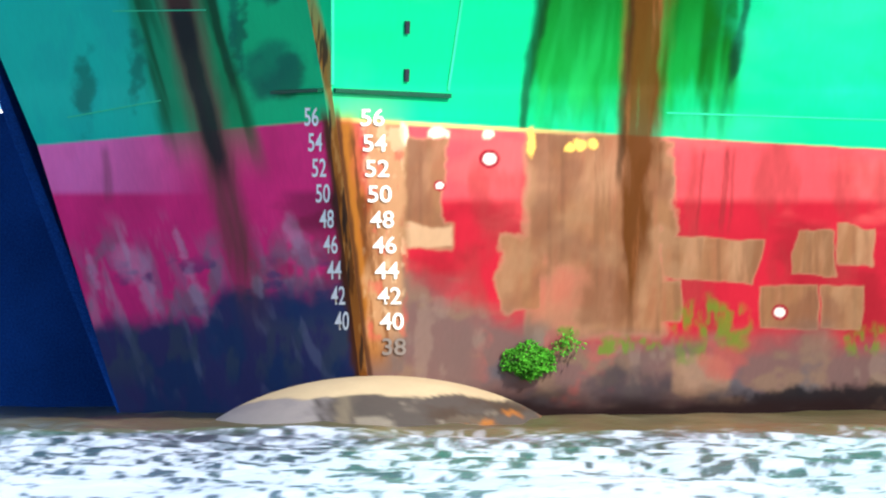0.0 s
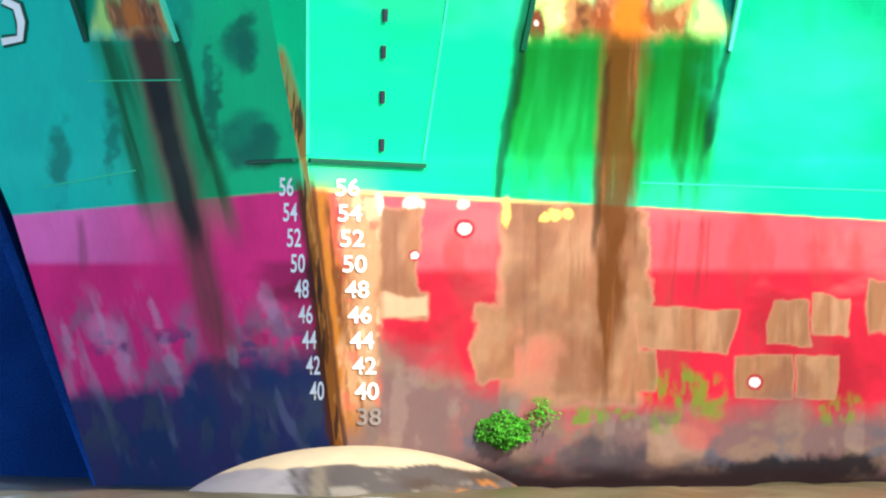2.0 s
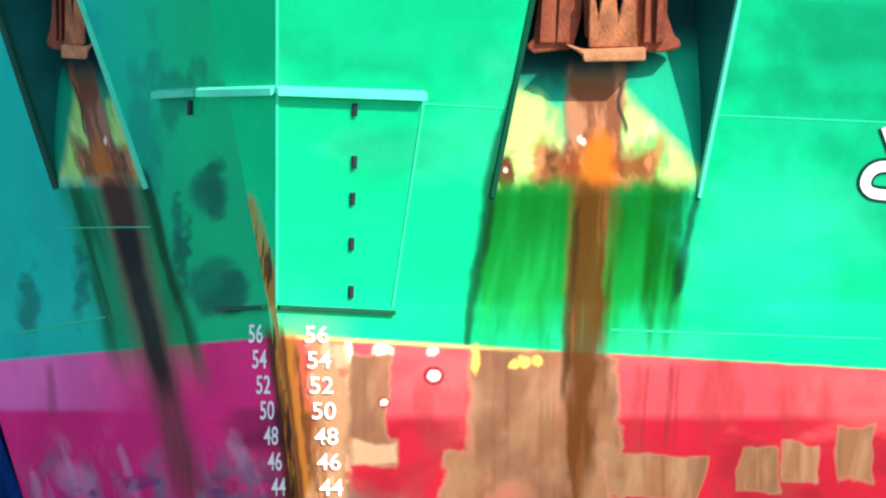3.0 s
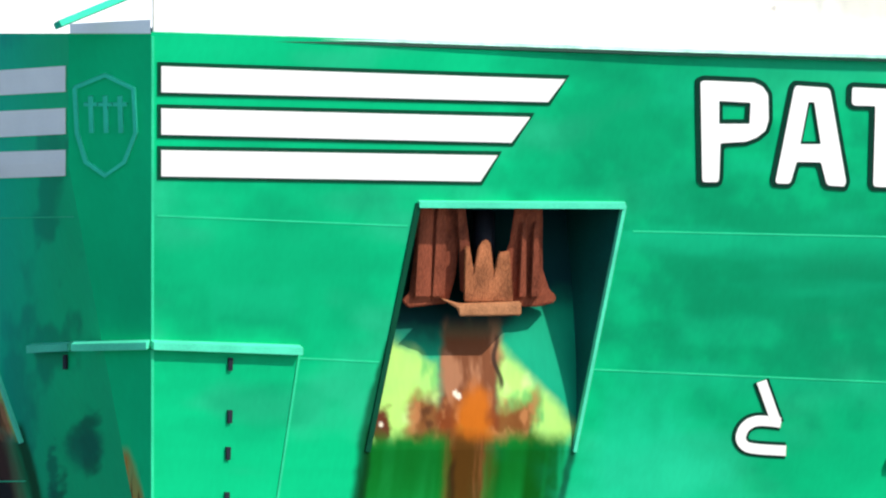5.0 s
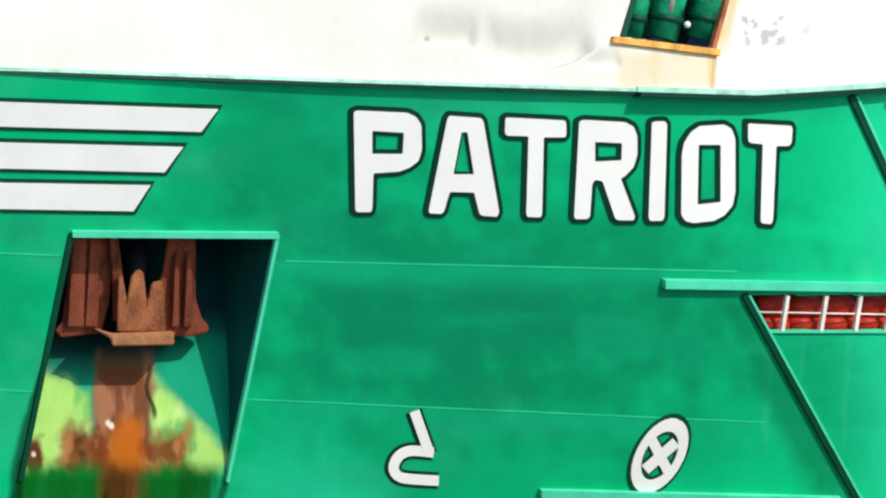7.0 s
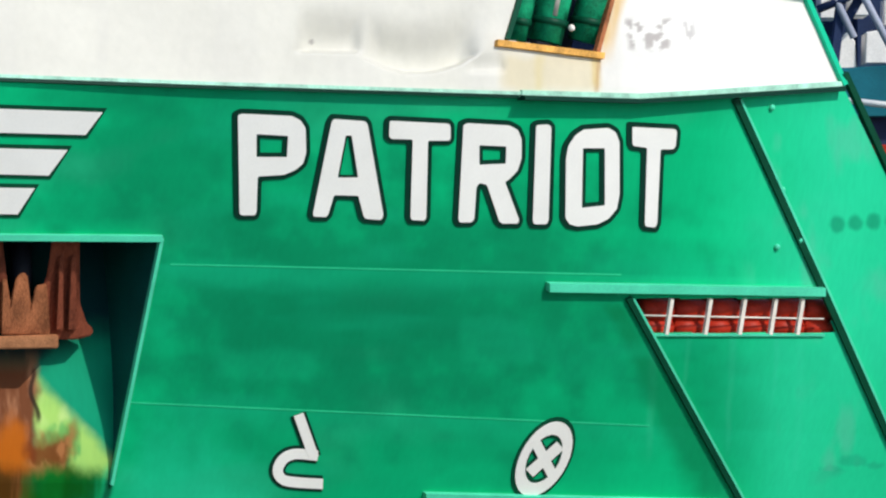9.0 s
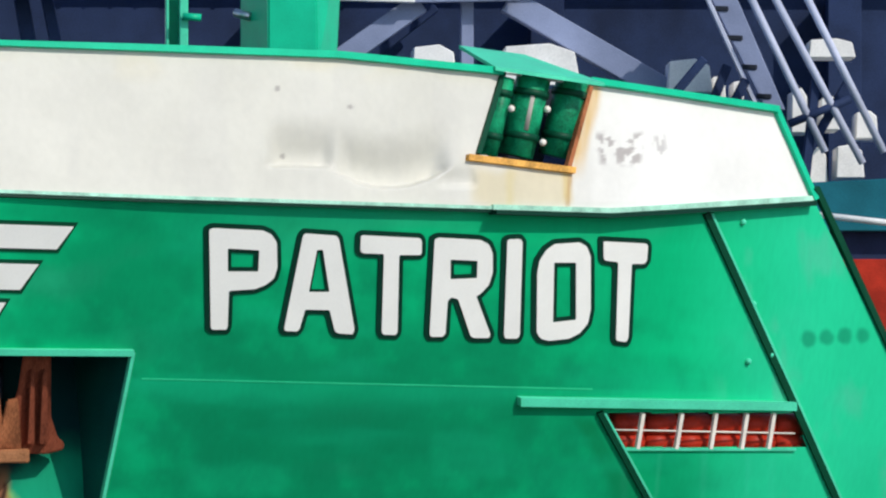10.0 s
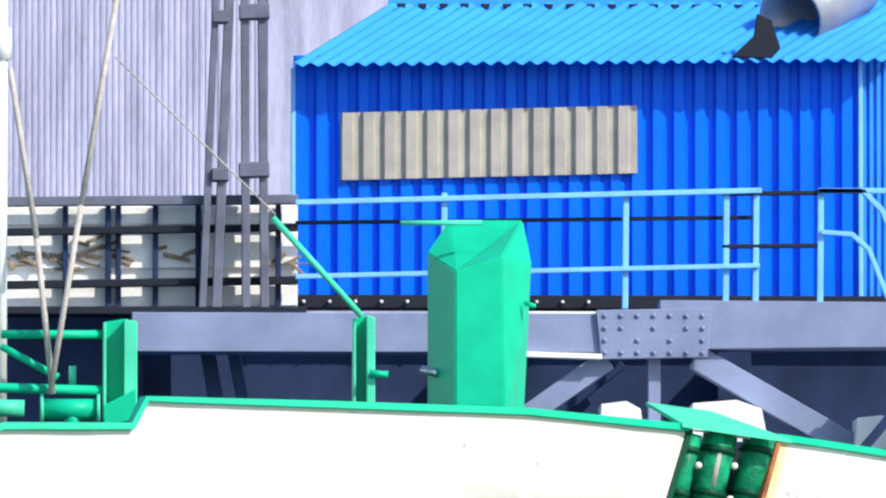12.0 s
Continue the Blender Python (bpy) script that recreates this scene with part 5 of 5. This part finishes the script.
for u in (928, 1028):
    rod("flange", u, -1003, 102.2, u + 6, -1003, 102.2, 0.125, M_PALEGREEN, bol)
rod("drum", 820, -1006, 102.2, 900, -1004, 102.2, 0.07, M_PALEGREEN, bol)
rod("stem", 985, -1003, 102.2, 985, -960, 102.2, 0.06, M_GREEN, bol)
for k, (a, b, c, e) in enumerate(((945, -1030, 1000, -1366), (1000, -1366, 1063, -1740), (950, -1030, 921, -1306), (921, -1306, 873, -1610), (935, -1175, 950, -1035))):
    r = tagged(rod("mooring_rope", a, b, 102.1 + 0.05 * k, c, e, 102.1 + 0.05 * k, 0.024, M_ROPE), "pale mooring rope running up from the bollard", "rope", group="mooring ropes")
mast = tagged(empty("light_mast"), "slim white mast with a lamp housing", "mast")
rod("pole", 858, -960, 102.8, 858, -1800, 102.8, 0.05, M_WHITE, mast)
rod("lamp", 858, -1680, 102.8, 860, -1625, 102.8, 0.075, M_WHITE, mast)


# ---- the loading bridge behind ----
BD = 125.0
M_MIDGREY = mat("worn_grey_steel", (0.15, 0.158, 0.205), 0.6, var=0.3, scale=3)
M_TIMBER = mat("weathered_timber", (0.30, 0.22, 0.15), 0.85, var=0.4, scale=8)
M_GREYLT = mat("light_grey_rail", (0.50, 0.53, 0.66), 0.5)
br = tagged(empty("loading_bridge"), "grey riveted steel loading bridge with railings over the quay", "bridge")
board("girder", [(1090, -1176), (2030, -1176), (2030, -1106), (1090, -1106)], BD, 0.5, M_GREY, br)
board("girder", [(2028, -1200), (2720, -1196), (2720, -1120), (2028, -1112)], BD, 0.5, M_GREY, br)
board("gusset_plate", [(1914, -1182), (2122, -1186), (2112, -1098), (1924, -1094)], BD - 0.06, 0.05, M_GREY, br)
for i in range(7):
    for j in range(4):
        if 0 < i < 6 and j in (1, 2) and (i + j) % 2:
            continue
        u, v = 1930 + i * 29, -1172 + j * 22
        rod("rivet", u, v, BD - 0.078, u, v, BD - 0.05, 0.024, M_GREY, br)
beam("brace", 1935, -1095, 1780, -985, 38, BD + 0.1, 0.3, M_GREY, br)
beam("brace", 2090, -1100, 2370, -940, 44, BD + 0.1, 0.3, M_GREY, br)
beam("brace", 2018, -1100, 2018, -960, 22, BD + 0.15, 0.25, M_GREY, br)
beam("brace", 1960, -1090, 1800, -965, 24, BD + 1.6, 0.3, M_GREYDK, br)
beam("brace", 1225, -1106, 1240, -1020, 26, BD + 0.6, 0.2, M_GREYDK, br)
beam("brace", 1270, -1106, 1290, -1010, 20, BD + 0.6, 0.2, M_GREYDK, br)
board("under_truss", [(1090, -1150), (3300, -1185), (3300, -700), (1090, -700)], BD + 2.2, 0.3, M_GREYDK, br, "steel underside with its shade put into the colour")
board("cable_tray", [(1780, -1108), (1925, -1104), (1925, -1094), (1780, -1098)], BD - 0.1, 0.1, M_PALE, br)
beam("handrail", 1380, -1372, 2210, -1396, 10, BD + 0.1, 0.05, M_RAIL, br)
beam("handrail", 1380, -1240, 2206, -1262, 9, BD + 0.1, 0.05, M_RAIL, br)
beam("handrail", 1380, -1336, 2200, -1348, 7, BD + 0.3, 0.05, M_DARK, br)
for u in (1645, 1968, 2147, 2200, 2315):
    beam("rail_post", u, -1390, u - 2, -1184, 11, BD + 0.16, 0.05, M_RAIL, br)
for v in (-1390, -1296):
    beam("handrail", 2140, v, 2310, v - 2, 8, BD + 0.16, 0.05, M_DARK, br)
for k, du in enumerate((0, 62)):
    beam("stair_rail", 2310, -1396 + 0 * k, 2390 + du, -1396, 10, BD + 0.1, 0.05, M_RAIL, br)
    beam("stair_rail", 2388 + du, -1398, 2425 + du, -1360, 10, BD + 0.1, 0.05, M_RAIL, br)
    beam("stair_rail", 2424 + du, -1362, 2500 + du, -1180, 10, BD + 0.1, 0.05, M_RAIL, br)
beam("stair_rail", 2315, -1322, 2370, -1318, 9, BD + 0.1, 0.05, M_RAIL, br)
beam("stair_rail", 2368, -1320, 2402, -1290, 9, BD + 0.1, 0.05, M_RAIL, br)
beam("stair_rail", 2400, -1292, 2440, -1190, 9, BD + 0.1, 0.05, M_RAIL, br)
# steep ladder down from the bridge
ld = tagged(empty("ladder"), "steep grey steel ladder with handrails", "ladder")
board("side_plate", [(2447, -1114), (2494, -1114), (2584, -905), (2548, -905)], BD - 0.6, 0.12, M_GREY, ld, "grey slotted ladder side plate")
beam("stile", 2441, -1114, 2543, -890, 8, BD - 0.65, 0.08, M_GREYLT, ld)
for k in range(4):
    u, v = 2470 + 25.5 * k, -1086 + 52 * k
    beam("rung", u - 14, v, u + 13, v + 1, 9, BD - 0.62, 0.05, M_DARK, ld)
for k, (a, b, c, e) in enumerate(((2518, -1115, 2655, -830), (2560, -1115, 2722, -810), (2608, -1135, 2760, -830))):
    rod("handrail", a, b, BD - 1.2, c, e, BD - 1.2, 0.038, M_GREYLT, ld)
rod("cross_rail", 2590, -880, BD - 1.2, 2700, -925, BD - 1.2, 0.04, M_GREYDK, ld)
# pale stacked cargo seen under the bridge
for k, (u, v, w, h) in enumerate(((1960, -985, 80, 70), (2150, -985, 140, 75), (2415, -966, 80, 60), (2466, -946, 24, 40), (2500, -940, 20, 34), (2610, -905, 30, 80), (2664, -900, 34, 60), (2668, -1016, 84, 34), (2700, -815, 50, 60), (2640, -800, 40, 80), (2730, -880, 40, 50))):
    board("pale_sack", [(u - w / 2, v + h * 0.5), (u + w / 2, v + h * 0.5), (u + w * 0.42, v - h * 0.3), (u + w * 0.1, v - h * 0.5), (u - w * 0.46, v - h * 0.42)], BD - 0.4 + 0.11 * k, 0.6, M_PALE, None)
for ob in [o for o in scene.objects if o.name.startswith("pale_sack")]:
    tagged(ob, "pale off-white bulk sack stacked beneath the bridge", "sack", group="sacks under the bridge")
for k, (u0, v0, u1, v1) in enumerate(((2440, -880, 2482, -985), (2475, -880, 2515, -960), (2360, -900, 2440, -996), (2590, -770, 2700, -960), (2620, -780, 2640, -960))):
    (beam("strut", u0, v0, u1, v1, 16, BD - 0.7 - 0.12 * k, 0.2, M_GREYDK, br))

tl_ = tagged(empty("lattice_tower"), "slender dark grey lattice tower leg", "tower")
for a, b, w in ((1240, 1215, 13), (1264, 1240, 17), (1290, 1293, 15), (1320, 1326, 15)):
    beam("leg", a, -1760, b, -1178, w, BD + 0.08, 0.18, M_MIDGREY, tl_)
for v in (-1712, -1430):
    beam("tie", 1280, v, 1334, v - 2, 26, BD + 0.02, 0.26, M_MIDGREY, tl_)
    beam("tie", 1232, v + 8, 1262, v + 8, 22, BD + 0.02, 0.26, M_MIDGREY, tl_)
rod("guy", 1060, -1630, BD - 1.8, 1345, -1350, BD - 1.8, 0.009, M_ROPE, tl_)

# gangway railing left of the cabin, pale boards behind
gw = tagged(empty("gangway"), "dark steel gangway railing in front of pale boards", "gangway")
for v, w in ((-1372, 17), (-1322, 13), (-1228, 14)):
    beam("rail", 858, v + (4 if v > -1350 else 0), 1385, v - 6, w, BD + 0.3, 0.12, M_MIDGREY if w > 15 else M_DARK, gw)
for u in (972, 1048, 1066, 1132, 1208, 1350):
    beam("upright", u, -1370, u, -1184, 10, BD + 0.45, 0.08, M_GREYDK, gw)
for v0, v1 in ((-1310, -1252), (-1220, -1184), (-1362, -1330)):
    board("pale_board", [(840, v0), (1384, v0 - 4), (1384, v1 - 4), (840, v1)], BD + 0.56, 0.2, M_PALE, gw, "pale weathered board")
board("pale_back", [(840, -1368), (1384, -1370), (1384, -1186), (840, -1186)], BD + 0.62, 0.1, M_PALE, gw)
pile = random.Random(11)
for k in range(34):
    u0, v0 = pile.uniform(862, 1190), pile.gauss(-1282, 9)
    if k > 28:
        u0, v0 = pile.uniform(1290, 1370), pile.uniform(-1320, -1240)
    turn, ln = pile.gauss(0.0, 0.45), pile.uniform(14, 52)
    beam("driftwood", u0, v0, u0 + ln * math.cos(turn), v0 + ln * math.sin(turn), pile.uniform(3, 8), BD + 0.535 - 0.001 * k, 0.03, M_TIMBER, gw, "weathered brown timber offcut")
board("deck_edge", [(840, -1186), (1400, -1186), (1400, -1172), (840, -1172)], BD + 0.02, 0.5, M_DARK, gw)
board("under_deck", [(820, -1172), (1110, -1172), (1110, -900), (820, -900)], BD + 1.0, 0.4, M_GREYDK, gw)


for u in (1130, 1700, 2160, 2690):
    beam("leg", u, -1110, u, 330, 60, BD + 1.7, 0.4, M_GREYDK, br)


# ---- blue crane cabin ----
def corrugated(name, u0, u1, v0, v1, d, pitch, amp, material, parent, label="", v0b=None, v1b=None, dtop=0.0):
    """Box-ribbed sheet between two columns; the upper edge may run from v0 to v0b and lean back by dtop."""
    v0b, v1b = v0 if v0b is None else v0b, v1 if v1b is None else v1b
    n = max(1, round((u1 - u0) / pitch))
    prof = [(0.0, 0), (0.12, 1), (0.58, 1), (0.70, 0)]
    bm = bmesh.new()
    prev = None
    for k in range(n * 4 + 1):
        i, (s, o) = k // 4, prof[k % 4]
        t = min(1.0, (i + s) / n)
        u = u0 + (u1 - u0) * t
        a = bm.verts.new(at(u, v0 + (v0b - v0) * t, d - amp * o + dtop))
        b = bm.verts.new(at(u, v1 + (v1b - v1) * t, d - amp * o))
        if prev:
            bm.faces.new((prev[0], a, b, prev[1]))
        prev = (a, b)
    return part(name, bm, material, parent, label)


M_HOOD = mat("grey_hood", (0.30, 0.31, 0.34), 0.35, metal=0.3)
cabin = tagged(empty("crane_cabin"), "bright blue corrugated sheet cabin with a light blue roof", "cabin")
CD = 127.0
corrugated("wall", 1376, 2386, -1634, -1206, CD, 37.5, 0.07, M_BLUE, cabin, "blue ribbed wall sheet")
corrugated("skylight_panel", 1459, 1988, -1532, -1412, CD - 0.085, 37.7, 0.05, M_BEIGE, cabin, "translucent beige ribbed panel", v0b=-1547, v1b=-1426)
# the end wall borrows the roof's lighter blue to look sunlit
corrugated("side_wall", 2388, 2541, -1660, -1200, CD + 0.4, 13, 0.05, M_ROOF, cabin, "end wall with its sunlight put into a lighter blue")
bm = bmesh.new()
n, prev = 38, None
for k in range(n * 8 + 1):
    t = k / (n * 8)
    up = 0.019 - 0.019 * math.cos(k * math.pi / 4)
    a = at(1365 + t * 1060, -1614 - 12 * t, CD - 0.5) + Vector((0, 0, up))
    b = at(1538 + t * 1060, -1722 - 10 * t, CD + 2.2) + Vector((0, 0, up))
    va, vb = bm.verts.new(a), bm.verts.new(b)
    if prev:
        bm.faces.new((prev[0], va, vb, prev[1]))
    prev = (va, vb)
part("roof", bm, M_ROOF, cabin, "light blue corrugated roof slope")
bm = bmesh.new()
add_box(bm, at(1545, -1722, CD + 2.25), at(2600, -1732, CD + 2.25), at(2600, -1900, CD + 2.25), at(1545, -1900, CD + 2.25), Vector((0, 0.1, 0)))
part("upper_wall", fix(bm), M_ROOF, cabin)
board("corner_trim", [(1372, -1612), (1380, -1612), (1380, -1204), (1372, -1204)], CD - 0.1, 0.08, M_RAIL, cabin)
board("corner_trim", [(2382, -1640), (2390, -1640), (2390, -1200), (2382, -1200)], CD - 0.1, 0.08, M_RAIL, cabin)
board("floor_sill", [(1376, -1208), (2900, -1208), (2900, -1184), (1376, -1184)], CD - 0.3, 0.4, M_DARK, cabin)
for k in range(12):
    u = 1395 + k * 46
    rod("bolt", u, -1196, CD - 0.36, u, -1196, CD - 0.28, 0.018, M_PALE, cabin)
for k in range(19):
    u = 1560 + 37.5 * k
    board("ridge_gap", [(u, -1728), (u + 17, -1728), (u + 14, -1718), (u + 3, -1718)], CD + 2.0, 0.05, M_DARK, cabin)
lamp = tagged(empty("floodlight"), "grey metal floodlight hood in the roof gap", "floodlight")


def open_hood(name, p, q, r0, r1, material, label=""):
    """A hollow round hood, open at p."""
    bm = bmesh.new()
    p, q = Vector(p), Vector(q)
    w = (q - p).normalized()
    s = w.orthogonal().normalized()
    t = w.cross(s)
    prof = [(q, r1 * 0.2), (q, r1), (p, r0), (p, r0 - 0.03), (p.lerp(q, 0.7), r1 * 0.8), (p.lerp(q, 0.75), 0.01)]
    rings = [[bm.verts.new(c + (s * math.cos(2 * math.pi * i / 28) + t * math.sin(2 * math.pi * i / 28)) * r) for i in range(28)] for c, r in prof]
    for a, b in zip(rings, rings[1:]):
        for i in range(28):
            j = (i + 1) % 28
            bm.faces.new((a[i], a[j], b[j], b[i]))
    return part(name, fix(bm), material, lamp, label, smooth=True)


open_hood("hood", at(2262, -1702, CD + 0.7), at(2375, -1760, CD + 1.8), 0.36, 0.30, M_HOOD)
# dark plate added for the dark gap between roof and hood
board("gap_wedge", [(2156, -1634), (2196, -1672), (2202, -1712), (2228, -1700), (2244, -1650), (2228, -1632)], CD - 0.45, 0.1, M_DARK, lamp)

corrugated("end_panel", 2542, 2604, -1640, -1204, CD + 0.45, 31, 0.03, M_BEIGE, cabin, "cream end panel")
beam("end_bar", 2530, -1355, 2720, -1352, 9, CD - 0.1, 0.1, M_DARK, cabin)
beam("end_bar", 2574, -1300, 2574, -1204, 9, CD - 0.1, 0.1, M_DARK, cabin)
corrugated("end_panel", 2610, 2900, -1640, -1208, CD + 0.5, 13, 0.05, M_ROOF, cabin, "light blue ribbed end panel")
rod("end_post", 2604, -1640, CD - 0.3, 2604, -1190, CD - 0.3, 0.05, M_RAIL, cabin)

# ---- grey shed ----
SD = 150.0
shed = tagged(empty("warehouse"), "large pale grey corrugated warehouse wall", "warehouse")
corrugated("wall", 780, 1330, -2000, 430, SD, 11, 0.012, M_SHED, shed, "weathered grey ribbed wall")
board("plain_wall", [(1330, -2000), (1700, -2000), (1700, 430), (1330, 430)], SD - 0.05, 0.3, M_SHED, shed, "smooth pale lilac-grey wall panel")
pw = tagged(empty("work_boat"), "teal painted craft with dark red lower side beyond the ship", "boat")
board("cabin_top", [(2600, -775), (2900, -790), (2900, -690), (2600, -690)], 118, 3.0, M_TEAL, pw)
board("side", [(2600, -690), (2900, -690), (2900, -560), (2600, -560)], 118.2, 3.0, M_GREYDK, pw)
board("lower_side", [(2600, -640), (2900, -640), (2900, 700), (2600, 700)], 117.9, 3.0, M_RED, pw)
rod("rail", 2630, -720, 117.8, 2900, -690, 117.8, 0.03, M_PALE, pw)

# striped board at the quay edge
sb = tagged(empty("striped_marker"), "red, white and blue striped marker board on the quay", "marker")
for k, m in enumerate((M_RED, M_WHITE, M_DARK, M_WHITE, M_DARK, M_RAIL)):
    board("stripe", [(-30, 100 + 16 * k), (14, 100 + 16 * k), (16, 114 + 16 * k), (-30, 114 + 16 * k)], 126.9, 0.1, m, sb)


board("post", [(-24, 190), (-12, 190), (-12, 330), (-24, 330)], 127.0, 0.08, M_DARK, sb)


# weed tuft on the lower plating
def weed():
    bm = bmesh.new()
    rnd = random.Random(4)
    for k in range(1700):
        a, r = rnd.uniform(0, 6.28), rnd.random() ** 0.6
        u, v = 934 + 46 * r * math.cos(a) + rnd.uniform(-5, 5), 636 + 31 * r * math.sin(a) + 4 * math.sin(a * 5)
        if rnd.random() < 0.07:
            u, v = 1000 + rnd.gauss(0, 13), 606 + rnd.gauss(0, 9)
        p = on(port_d, u, v, 0.01 + 0.12 * (1 - r * r) * rnd.random())
        d1 = Vector((rnd.uniform(-1, 1), -0.6, rnd.uniform(-1, 0.5))).normalized() * rnd.uniform(0.014, 0.034)
        d2 = d1.orthogonal().normalized() * rnd.uniform(0.007, 0.013)
        bm.faces.new([bm.verts.new(q) for q in (p - d2, p + d2, p + d1 + d2 * 0.4, p + d1 * 1.2)])
    ob = part("weed", bm, M_WEED)
    return tagged(ob, "bright green weed tuft growing on the lower plating", "weed", kind="stuff")


weed()


# ---- what moves: the choppy water drifts past ----
def motions():
    walk(water, [(0.0, pose(0, 0, 0)), (1.0, pose(0.35, -0.25, 0.015)), (2.0, pose(0.75, -0.45, -0.01)), (4.0, pose(1.5, -0.9, 0.01)), (8.0, pose(3.0, -1.7, -0.01)), (12.0, pose(4.5, -2.4, 0.0))])


motions()
